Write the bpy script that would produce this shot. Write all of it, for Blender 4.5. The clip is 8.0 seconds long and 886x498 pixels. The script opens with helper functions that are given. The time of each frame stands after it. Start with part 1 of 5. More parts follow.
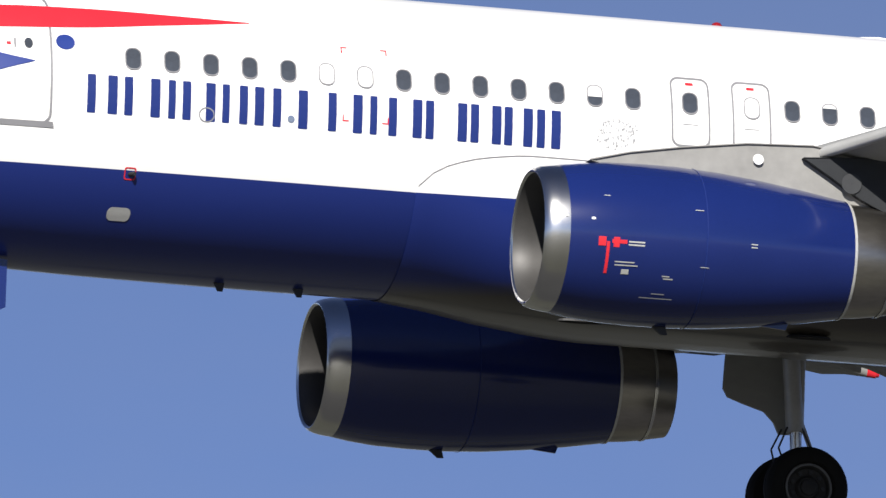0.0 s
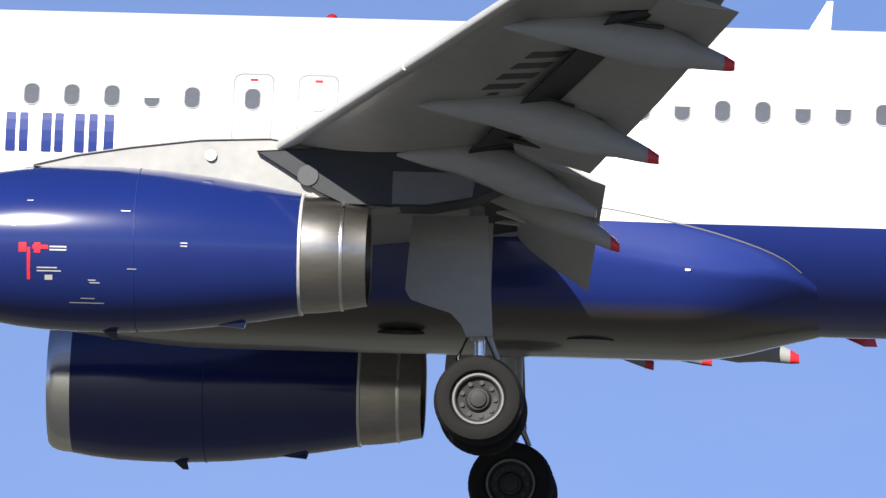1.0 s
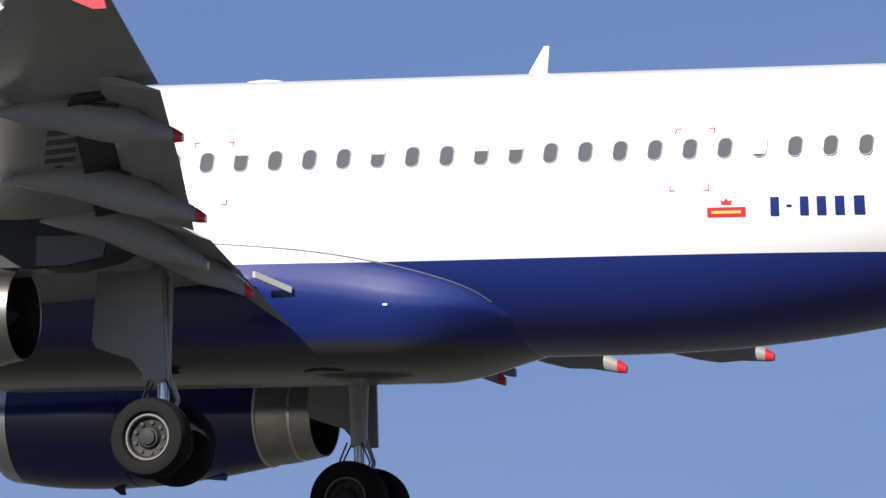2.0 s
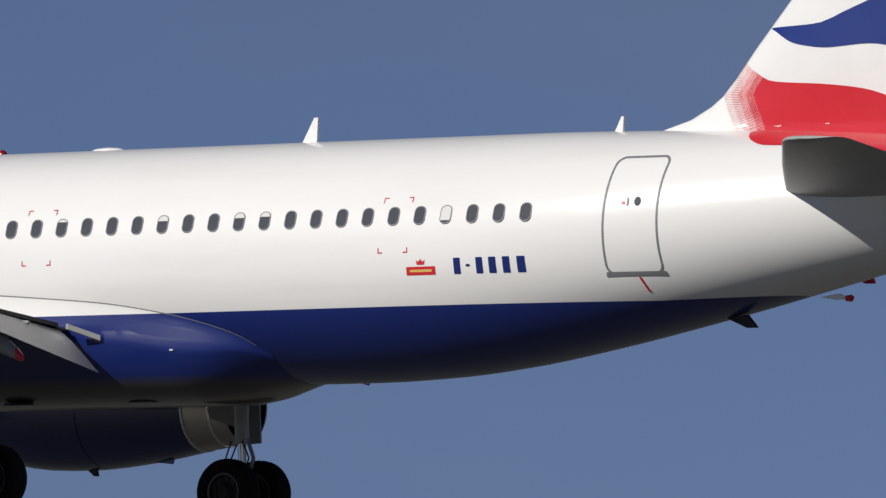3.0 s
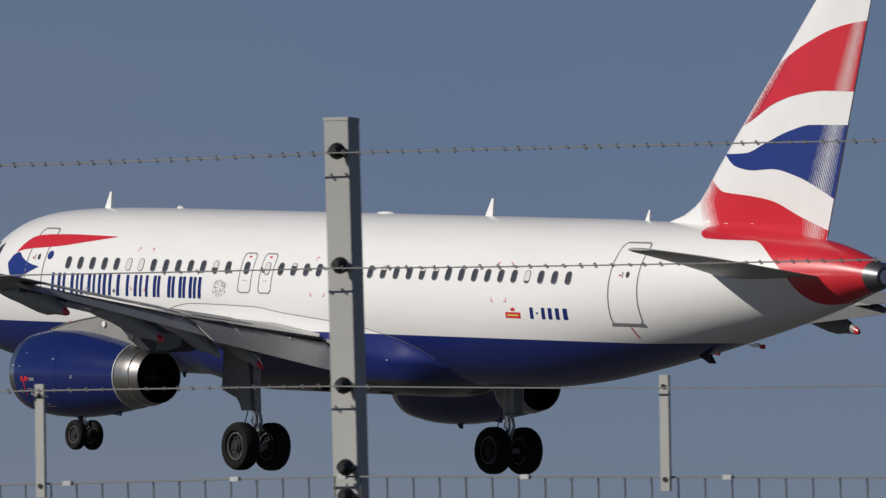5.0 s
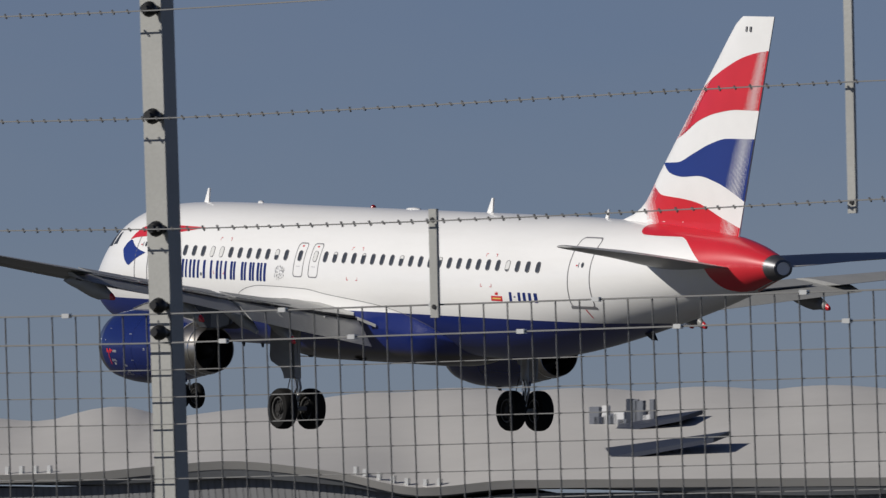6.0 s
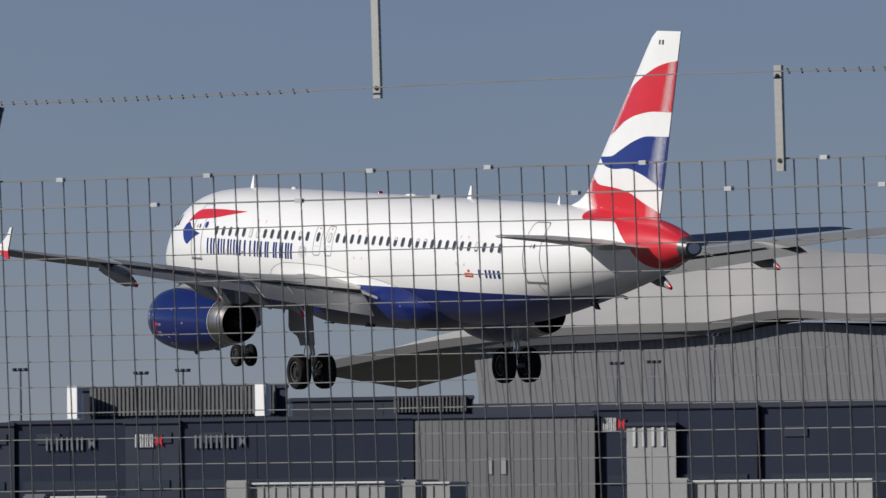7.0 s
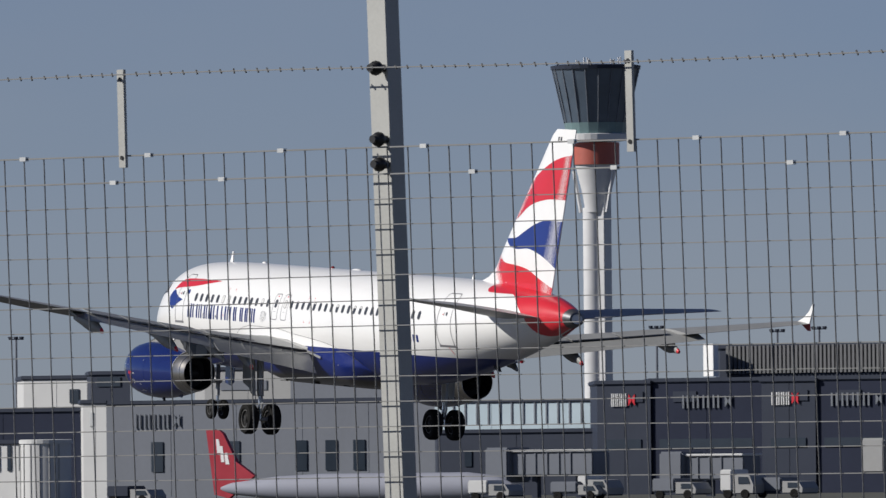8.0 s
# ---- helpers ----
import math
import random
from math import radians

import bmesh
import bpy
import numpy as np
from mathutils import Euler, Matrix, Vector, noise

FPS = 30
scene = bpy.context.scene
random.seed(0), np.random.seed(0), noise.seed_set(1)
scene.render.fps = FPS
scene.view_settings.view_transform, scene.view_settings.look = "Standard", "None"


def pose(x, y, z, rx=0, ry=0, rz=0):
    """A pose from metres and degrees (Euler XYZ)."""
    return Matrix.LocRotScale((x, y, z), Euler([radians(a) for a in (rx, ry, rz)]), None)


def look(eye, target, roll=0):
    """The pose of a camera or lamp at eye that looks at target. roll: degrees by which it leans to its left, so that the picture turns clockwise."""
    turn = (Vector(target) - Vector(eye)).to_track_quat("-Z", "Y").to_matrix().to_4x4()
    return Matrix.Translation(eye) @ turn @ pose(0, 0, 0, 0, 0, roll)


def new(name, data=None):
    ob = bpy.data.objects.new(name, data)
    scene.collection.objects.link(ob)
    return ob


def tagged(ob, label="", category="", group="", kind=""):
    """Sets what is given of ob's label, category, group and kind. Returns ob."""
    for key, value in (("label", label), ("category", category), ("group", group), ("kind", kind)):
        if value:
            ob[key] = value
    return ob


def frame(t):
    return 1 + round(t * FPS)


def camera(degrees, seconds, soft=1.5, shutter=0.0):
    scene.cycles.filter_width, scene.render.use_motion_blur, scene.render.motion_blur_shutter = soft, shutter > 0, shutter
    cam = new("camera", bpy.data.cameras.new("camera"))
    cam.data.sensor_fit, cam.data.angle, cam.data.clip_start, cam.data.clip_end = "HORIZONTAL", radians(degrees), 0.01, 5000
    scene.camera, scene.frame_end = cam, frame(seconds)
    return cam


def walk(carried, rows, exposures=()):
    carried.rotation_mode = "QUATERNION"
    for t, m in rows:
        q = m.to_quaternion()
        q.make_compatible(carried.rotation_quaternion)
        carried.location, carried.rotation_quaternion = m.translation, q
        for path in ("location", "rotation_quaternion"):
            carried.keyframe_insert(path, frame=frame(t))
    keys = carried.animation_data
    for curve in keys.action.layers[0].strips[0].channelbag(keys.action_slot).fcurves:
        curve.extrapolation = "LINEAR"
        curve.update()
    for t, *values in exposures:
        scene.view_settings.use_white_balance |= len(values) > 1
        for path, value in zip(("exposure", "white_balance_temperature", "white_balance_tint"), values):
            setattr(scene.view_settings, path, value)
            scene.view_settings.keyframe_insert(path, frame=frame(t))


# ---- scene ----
LENS = 3.8167
# seconds, bearing to the west of north, elevation, roll
AIM = [
    (0.0, -11.489, 11.748, -0.254), (0.25, -7.0099, 11.4634, -0.133),
    (0.5, -2.3936, 11.0934, -0.023), (0.75, 2.2593, 10.6663, 0.076),
    (1.0, 6.9407, 10.1668, 0.115), (1.25, 11.6651, 9.5791, 0.055),
    (1.5, 16.2709, 8.9658, -0.129), (1.75, 20.6264, 8.3994, -0.573),
    (2.0, 24.7356, 7.8423, -0.991), (2.2, 27.845, 7.3814, -1.107),
    (2.5, 32.1691, 6.6893, -1.249), (2.75, 35.4865, 6.1263, -1.317),
    (3.0, 38.6316, 5.594, -1.27), (3.3, 42.3028, 5.0153, -0.973),
    (3.5, 44.7106, 4.6693, -0.613), (3.75, 47.4269, 4.228, -0.161),
    (4.0, 49.8683, 3.8255, 0.204), (4.2, 51.6677, 3.5658, 0.371),
    (4.5, 54.0873, 3.2096, 0.408), (4.75, 55.8677, 2.9396, 0.301),
    (5.0, 57.4667, 2.6895, 0.243), (5.3, 59.1860, 2.4099, 0.472),
    (5.5, 60.2247, 2.2335, 0.845), (5.75, 61.5721, 2.0105, 0.489),
    (6.0, 62.8401, 1.7972, -0.139), (6.25, 63.8589, 1.6046, -0.408),
    (6.5, 64.7961, 1.4283, -0.56), (6.75, 65.8038, 1.2537, -0.622),
    (7.0, 66.744, 1.1228, -0.613), (7.25, 67.4882, 1.1029, -0.541),
    (7.5, 68.1558, 1.1041, -0.474), (7.75, 68.8362, 1.0431, -0.51),
    (8.0, 69.4872, 0.9685, -0.575),
]
# ---------------------------------------------------------------- camera
EYE = (0.0, 0.0, 2.0)
cam = camera(LENS, 8.0, soft=1.4, shutter=0.050)


def aim(az, el, roll):
    """Pose of the camera at EYE looking along a bearing, rolled about its axis."""
    a, e, r = radians(az), radians(el), radians(roll)
    f = Vector((-math.sin(a) * math.cos(e), math.cos(a) * math.cos(e), math.sin(e)))
    right = Vector((math.cos(a), math.sin(a), 0.0))
    up = right.cross(f)
    r2, u2 = right * math.cos(r) + up * math.sin(r), up * math.cos(r) - right * math.sin(r)
    m = Matrix((r2, u2, -f)).transposed().to_4x4()
    m.translation = EYE
    return m


walk(cam, [(t, aim(az, el, r)) for t, az, el, r in AIM],
     exposures=[(0.0, 0.62, 6500, 10), (0.5, 0.75, 6500, 10), (0.9, 1.2, 6500, 10), (1.5, 1.22, 6560, 9), (1.8, 0.83, 6560, 9), (2.1, 0.53, 6560, 10),
                (3.3, -0.42, 6500, 10), (4.0, -0.40, 6600, 10), (5.3, -0.38, 6600, 10), (6.5, -0.22, 6480, 10), (8.0, 0.02, 6420, 10)])

# ---------------------------------------------------------------- light
SUN_EL, SUN_OFF = 31.0, 14.0          # elevation; turned from south towards west
world = bpy.data.worlds.new("sky")
world.use_nodes = True
scene.world = world
wn = world.node_tree
sky = wn.nodes.new("ShaderNodeTexSky")
sky.sky_type, sky.sun_disc = "NISHITA", False
sky.sun_elevation, sky.sun_rotation = radians(SUN_EL), radians(180 + SUN_OFF)
sky.altitude, sky.air_density, sky.dust_density, sky.ozone_density = 0, 0.55, 0.05, 4.0
tint = wn.nodes.new("ShaderNodeMix")
tint.data_type, tint.blend_type = "RGBA", "MULTIPLY"
tint.inputs["Factor"].default_value, tint.inputs["B"].default_value = 1.0, (1.105, 0.982, 1.09, 1)
wn.links.new(sky.outputs[0], tint.inputs["A"])
# thin uneven cloud veil over the whole sky
way, veil = wn.nodes.new("ShaderNodeTexCoord"), wn.nodes.new("ShaderNodeTexNoise")
squash = wn.nodes.new("ShaderNodeMapping")
squash.inputs["Scale"].default_value = (1, 1, 2.6)
wn.links.new(way.outputs["Generated"], squash.inputs[0])
wn.links.new(squash.outputs[0], veil.inputs["Vector"])
veil.inputs["Scale"].default_value, veil.inputs["Detail"].default_value, veil.inputs["Roughness"].default_value = 9.0, 5.0, 0.55
spread = wn.nodes.new("ShaderNodeMapRange")
for k, v in enumerate((0.38, 0.68, 0.0, 1.0), 1):
    spread.inputs[k].default_value = v
wn.links.new(veil.outputs[0], spread.inputs[0])
grey, lift, cloud = wn.nodes.new("ShaderNodeRGBToBW"), wn.nodes.new("ShaderNodeMath"), wn.nodes.new("ShaderNodeMix")
lift.operation, cloud.data_type = "MULTIPLY", "RGBA"
lift.inputs[1].default_value = 1.45
wn.links.new(tint.outputs["Result"], grey.inputs[0])
wn.links.new(grey.outputs[0], lift.inputs[0])
thin = wn.nodes.new("ShaderNodeMath")
thin.operation = "MULTIPLY"
thin.inputs[1].default_value = 0.16
wn.links.new(spread.outputs[0], thin.inputs[0])
wn.links.new(thin.outputs[0], cloud.inputs["Factor"])
wn.links.new(tint.outputs["Result"], cloud.inputs["A"])
wn.links.new(lift.outputs[0], cloud.inputs["B"])
# a hazy layer over the horizon dims the lowest sky
apart, layer, dim = wn.nodes.new("ShaderNodeSeparateXYZ"), wn.nodes.new("ShaderNodeFloatCurve"), wn.nodes.new("ShaderNodeVectorMath")
wn.links.new(way.outputs["Generated"], apart.inputs[0])
wn.links.new(apart.outputs[2], layer.inputs["Value"])
points = layer.mapping.curves[0].points
points[0].location, points[1].location = (0.0, 0.88), (1.0, 0.96)
for place in ((0.03, 0.88), (0.085, 0.96), (0.14, 1.0), (0.25, 1.0)):
    points.new(*place)
layer.mapping.update()
dim.operation = "SCALE"
wn.links.new(cloud.outputs["Result"], dim.inputs[0])
wn.links.new(layer.outputs[0], dim.inputs["Scale"])
wn.links.new(dim.outputs[0], wn.nodes["Background"].inputs[0])
wn.nodes["Background"].inputs[1].default_value = 0.052
sun = new("sun", bpy.data.lights.new("sun", "SUN"))
sun.data.energy, sun.data.angle, sun.data.color = 4.45, radians(0.55), (1.0, 0.96, 0.90)
sdir = Vector((-math.sin(radians(SUN_OFF)) * math.cos(radians(SUN_EL)), -math.cos(radians(SUN_OFF)) * math.cos(radians(SUN_EL)), math.sin(radians(SUN_EL))))
sun.matrix_world = look(sdir * 300, (0, 0, 0))


# ---------------------------------------------------------------- materials
def surface(name, col, rough=0.5, metal=0.0, var=0.12, scale=1.5, fine=25.0, bump=0.0, coat=0.0, stretch=(1, 1, 1), random_tint=0.0):
    """A painted or raw surface: base colour varied at two scales, uneven gloss, optional relief."""
    m = bpy.data.materials.new(name)
    m.use_nodes = True
    nt, b = m.node_tree, m.node_tree.nodes["Principled BSDF"]
    N, K = nt.nodes.new, nt.links.new
    tc, mp = N("ShaderNodeTexCoord"), N("ShaderNodeMapping")
    mp.inputs["Scale"].default_value = stretch
    K(tc.outputs["Object"], mp.inputs[0])
    n1, n2 = N("ShaderNodeTexNoise"), N("ShaderNodeTexNoise")
    for n, s, d in ((n1, scale, 4), (n2, fine, 3)):
        n.inputs["Scale"].default_value, n.inputs["Detail"].default_value = s, d
        K(mp.outputs[0], n.inputs["Vector"])
    mul = N("ShaderNodeMath"); mul.operation = "MULTIPLY_ADD"
    K(n1.outputs[0], mul.inputs[0]); mul.inputs[1].default_value = 2 * var; mul.inputs[2].default_value = 1 - var
    mul2 = N("ShaderNodeMath"); mul2.operation = "MULTIPLY_ADD"
    K(n2.outputs[0], mul2.inputs[0]); mul2.inputs[1].default_value = var; mul2.inputs[2].default_value = -var / 2
    add = N("ShaderNodeMath"); add.operation = "ADD"
    K(mul.outputs[0], add.inputs[0]); K(mul2.outputs[0], add.inputs[1])
    last = add
    if random_tint:
        oi = N("ShaderNodeObjectInfo")
        r = N("ShaderNodeMath"); r.operation = "MULTIPLY_ADD"
        K(oi.outputs["Random"], r.inputs[0]); r.inputs[1].default_value = random_tint; r.inputs[2].default_value = 1 - random_tint / 2
        last = N("ShaderNodeMath"); last.operation = "MULTIPLY"
        K(add.outputs[0], last.inputs[0]); K(r.outputs[0], last.inputs[1])
    mix = N("ShaderNodeVectorMath"); mix.operation = "SCALE"
    mix.inputs[0].default_value = col
    K(last.outputs[0], mix.inputs["Scale"])
    K(mix.outputs[0], b.inputs["Base Color"])
    rg = N("ShaderNodeMath"); rg.operation = "MULTIPLY_ADD"
    K(n1.outputs[0], rg.inputs[0]); rg.inputs[1].default_value = 0.25 * rough; rg.inputs[2].default_value = 0.88 * rough
    K(rg.outputs[0], b.inputs["Roughness"])
    b.inputs["Metallic"].default_value, b.inputs["Coat Weight"].default_value, b.inputs["Coat Roughness"].default_value = metal, coat, 0.08
    if bump:
        bp = N("ShaderNodeBump")
        bp.inputs["Strength"].default_value, bp.inputs["Distance"].default_value = 0.5, bump
        K(n2.outputs[0], bp.inputs["Height"]); K(bp.outputs[0], b.inputs["Normal"])
    return m


WHITE, BLUE, RED, NAVY = (0.85, 0.845, 0.825), (0.010, 0.0235, 0.155), (0.62, 0.022, 0.035), (0.015, 0.03, 0.15)


def hull_paint(name, low=(0, 0, 0), belly=None):
    """White over blue, parted by a line along the hull; streaks of dirt run aft and down; skin joints are faint grooves."""
    m = surface(name, WHITE, 0.3, var=0.035, scale=0.6, fine=7.0, coat=0.35, stretch=(0.35, 1, 1.4))
    nt, b = m.node_tree, m.node_tree.nodes["Principled BSDF"]
    N, K = nt.nodes.new, nt.links.new
    white = b.inputs["Base Color"].links[0].from_socket
    tc, sp = N("ShaderNodeTexCoord"), N("ShaderNodeSeparateXYZ")
    K(tc.outputs["Object"], sp.inputs[0])

    def op(kind, a, c, d=None):
        n = N("ShaderNodeMath"); n.operation = kind
        for i, v in enumerate((a, c, d)):
            if v is None:
                continue
            if isinstance(v, (int, float)):
                n.inputs[i].default_value = v
            else:
                K(v, n.inputs[i])
        return n.outputs[0]
    # faint dirt carried aft along the skin
    drift, dirt = N("ShaderNodeMapping"), N("ShaderNodeTexNoise")
    drift.inputs["Scale"].default_value = (0.22, 1.0, 2.2)
    K(tc.outputs["Object"], drift.inputs[0])
    K(drift.outputs[0], dirt.inputs["Vector"])
    dirt.inputs["Scale"].default_value, dirt.inputs["Detail"].default_value = 1.1, 6.0
    stain = N("ShaderNodeMapRange")
    for k, v in enumerate((0.5, 0.75, 0.0, 0.10), 1):
        stain.inputs[k].default_value = v
    K(dirt.outputs[0], stain.inputs[0])
    soiled = N("ShaderNodeMix"); soiled.data_type = "RGBA"
    K(stain.outputs[0], soiled.inputs["Factor"]); K(white, soiled.inputs["A"]); soiled.inputs["B"].default_value = (0.5, 0.47, 0.41, 1)
    white = soiled.outputs["Result"]
    line = op("MULTIPLY_ADD", op("MAXIMUM", op("SUBTRACT", sp.outputs[0], 30.0), 0.0), 0.035, -1.0)
    f = N("ShaderNodeClamp")
    K(op("MULTIPLY", op("SUBTRACT", sp.outputs[2], line), 220.0), f.inputs[0])
    tone = N("ShaderNodeVectorMath"); tone.operation = "SCALE"
    tone.inputs[0].default_value = BLUE
    noise_out = [n for n in nt.nodes if n.bl_idname == "ShaderNodeTexNoise"][0].outputs[0]
    K(op("MULTIPLY_ADD", noise_out, 0.3, 0.85), tone.inputs["Scale"])
    low_col = tone.outputs[0]
    if belly:
        g = N("ShaderNodeClamp")
        K(op("MULTIPLY", op("SUBTRACT", belly, sp.outputs[2]), 6.0), g.inputs[0])
        mg = N("ShaderNodeMix"); mg.data_type = "RGBA"
        K(g.outputs[0], mg.inputs["Factor"]); K(low_col, mg.inputs["A"]); mg.inputs["B"].default_value = (0.062, 0.054, 0.045, 1)
        low_col = mg.outputs["Result"]
    mx = N("ShaderNodeMix"); mx.data_type = "RGBA"
    K(f.outputs[0], mx.inputs["Factor"]); K(low_col, mx.inputs["A"]); K(white, mx.inputs["B"])
    K(mx.outputs["Result"], b.inputs["Base Color"])
    # skin joints every 2.1 m along the hull
    w = op("PINGPONG", sp.outputs[0], 1.05)
    joint = op("LESS_THAN", w, 0.006)
    bp = N("ShaderNodeBump"); bp.inputs["Strength"].default_value, bp.inputs["Distance"].default_value = 0.12, 0.002
    bp.invert = True
    K(joint, bp.inputs["Height"]); K(bp.outputs[0], b.inputs["Normal"])
    return m


M_HULL = hull_paint("hull_paint")
M_FAIR = hull_paint("fairing_paint", belly=-2.02)
M_WHITE = surface("white_paint", WHITE, 0.3, var=0.05, coat=0.3)
M_BLUE = surface("blue_paint", (0.0075, 0.0175, 0.108), 0.19, var=0.12, scale=0.8, coat=0.3)
M_RED = surface("red_paint", RED, 0.32, var=0.08, coat=0.3)
M_NAVY = surface("navy_paint", NAVY, 0.35, var=0.06)
M_NAVY.node_tree.nodes["Principled BSDF"].inputs["Specular IOR Level"].default_value = 0.15
M_GREY = surface("grey_wing_paint", (0.27, 0.272, 0.262), 0.42, var=0.24, scale=0.6, fine=9, stretch=(0.4, 1, 1))
M_GREY2 = surface("light_grey_paint", (0.40, 0.40, 0.385), 0.42, var=0.14, scale=1.4)
M_LINE = surface("outline_grey", (0.20, 0.20, 0.21), 0.5, var=0.1)
M_METAL = surface("polished_aluminium", (0.72, 0.71, 0.68), 0.22, 1.0, var=0.1, scale=2.2, fine=40)
M_NOZZLE = surface("heat_stained_steel", (0.42, 0.395, 0.36), 0.32, 1.0, var=0.25, scale=2.5, fine=20, stretch=(0.3, 1, 1))
# one near-black for exhaust soot, dark fittings, and painted shade in coves and inlets
M_DARK = surface("soot_and_shade_dark", (0.02, 0.02, 0.022), 0.6, var=0.3)
M_TYRE = surface("tyre_rubber", (0.011, 0.0108, 0.0105), 0.8, var=0.25, scale=6, fine=60, bump=0.004)
M_RIM = surface("wheel_rim_metal", (0.038, 0.037, 0.036), 0.6, 0.3, var=0.25, scale=9, fine=60)
for m in (M_TYRE, M_RIM):
    m.node_tree.nodes["Principled BSDF"].inputs["Specular IOR Level"].default_value = 0.15
M_STRUT = surface("gear_strut_paint", (0.42, 0.42, 0.41), 0.4, 0.2, var=0.2, scale=4)
M_GLASS = surface("dark_cabin_glass", (0.036, 0.044, 0.060), 0.5, var=0.4, scale=3.0)
M_GLASS.node_tree.nodes["Principled BSDF"].inputs["Specular IOR Level"].default_value = 0.22
M_BLIND = surface("cabin_blind", (0.66, 0.66, 0.64), 0.5, var=0.06)
M_SILVER = surface("silver_crest_ink", (0.42, 0.42, 0.42), 0.4, 0.3, var=0.3, scale=12)
M_GALV = surface("galvanised_steel", (0.40, 0.40, 0.375), 0.6, 0.12, var=0.22, scale=5, fine=160, bump=0.0004)
M_WIRE = surface("dull_fence_wire", (0.15, 0.15, 0.147), 0.5, 0.15, var=0.25, scale=5)
M_CLIP = surface("bright_wire_clip", (0.65, 0.65, 0.62), 0.35, 0.5, var=0.15, scale=20)
M_BLACK = surface("black_insulator", (0.012, 0.012, 0.012), 0.4, var=0.2)


# ---------------------------------------------------------------- mesh tools
def part(name, bm, material, parent=None, label="", smooth=False):
    """One bmesh as one mesh object under a thing or a part."""
    me = bpy.data.meshes.new(name)
    bmesh.ops.recalc_face_normals(bm, faces=bm.faces)
    if smooth:
        for f in bm.faces:
            f.smooth = True
    bm.to_mesh(me)
    bm.free()
    me.materials.append(material)
    if smooth:
        me.set_sharp_from_angle(angle=radians(38))
    ob = new(name, me)
    if parent:
        ob.parent = parent
    if label:
        ob["label"] = label
    return ob


def thing(name, label, category, group="", kind="", at=None):
    ob = tagged(new(name), label, category, group, kind)
    ob.empty_display_size = 0.2
    if at:
        ob.matrix_world = at
    return ob


def loft(rings, cap=True, bm=None, closed=True):
    bm = bm or bmesh.new()
    vs = [[bm.verts.new(p) for p in r] for r in rings]
    n = len(vs[0])
    for a, b in zip(vs, vs[1:]):
        for i in range(n if closed else n - 1):
            j = (i + 1) % n
            bm.faces.new((a[i], a[j], b[j], b[i]))
    if cap:
        bm.faces.new(vs[0])
        bm.faces.new(vs[-1][::-1])
    return bm


def lathe(profile, centre=(0, 0, 0), axis="x", n=48, cap=False, bm=None):
    cx, cy, cz = centre
    rings = []
    for u, r in profile:
        ring = []
        for k in range(n):
            a = 2 * math.pi * k / n
            c, s = r * math.cos(a), r * math.sin(a)
            ring.append((cx + u, cy + c, cz + s) if axis == "x" else (cx + c, cy + u, cz + s) if axis == "y" else (cx + c, cy + s, cz + u))
        rings.append(ring)
    return loft(rings, cap, bm)


def tube(p, q, r, n=8, r2=None, bm=None):
    p, q = Vector(p), Vector(q)
    d = (q - p).normalized()
    a = d.orthogonal().normalized()
    b = d.cross(a)
    rings = [[tuple(o + (a * math.cos(2 * math.pi * k / n) + b * math.sin(2 * math.pi * k / n)) * rr) for k in range(n)] for o, rr in ((p, r), (q, r if r2 is None else r2))]
    return loft(rings, True, bm)


def box(lo, hi, bm=None, bevel=0.0):
    own = bmesh.new()
    m = bmesh.ops.create_cube(own, size=1.0)["verts"]
    for v in m:
        v.co = Vector([(l + h) / 2 + c * (h - l) for l, h, c in zip(lo, hi, v.co)])
    if bevel:
        bmesh.ops.bevel(own, geom=own.edges[:], offset=bevel, segments=2, affect="EDGES")
    if bm is None:
        return own
    tmp = bpy.data.meshes.new("tmp")
    own.to_mesh(tmp)
    own.free()
    bm.from_mesh(tmp)
    bpy.data.meshes.remove(tmp)
    return bm


def slab(outline, lo, hi, axis="y", bm=None):
    """A plate: an outline in the other two axes, swept between lo and hi along axis."""
    def at(p, h):
        return (p[0], h, p[1]) if axis == "y" else (p[0], p[1], h) if axis == "z" else (h, p[0], p[1])
    return loft([[at(p, lo) for p in outline], [at(p, hi) for p in outline]], True, bm)


def curve(knots):
    """A smooth function through knots (x, value)."""
    X, Y = [np.array(v, float) for v in zip(*knots)]
    D = np.diff(Y) / np.diff(X)
    M = np.zeros(len(X))
    for i in range(1, len(X) - 1):
        if D[i - 1] * D[i] > 0:
            M[i] = 2 * D[i - 1] * D[i] / (D[i - 1] + D[i])
    M[0], M[-1] = D[0], D[-1]

    def f(x):
        x = min(max(x, X[0]), X[-1])
        i = int(min(max(np.searchsorted(X, x, side="right") - 1, 0), len(X) - 2))
        h = X[i + 1] - X[i]
        u = (x - X[i]) / h
        return float((2 * u**3 - 3 * u**2 + 1) * Y[i] + (u**3 - 2 * u**2 + u) * h * M[i] + (-2 * u**3 + 3 * u**2) * Y[i + 1] + (u**3 - u**2) * h * M[i + 1])
    return f


def rounded(x0, x1, z0, z1, r, n=6):
    pts = []
    for cx, cz, a0 in ((x1 - r, z1 - r, 0), (x0 + r, z1 - r, 90), (x0 + r, z0 + r, 180), (x1 - r, z0 + r, 270)):
        pts += [(cx + r * math.cos(radians(a0 + 90 * k / n)), cz + r * math.sin(radians(a0 + 90 * k / n))) for k in range(n + 1)]
    return pts


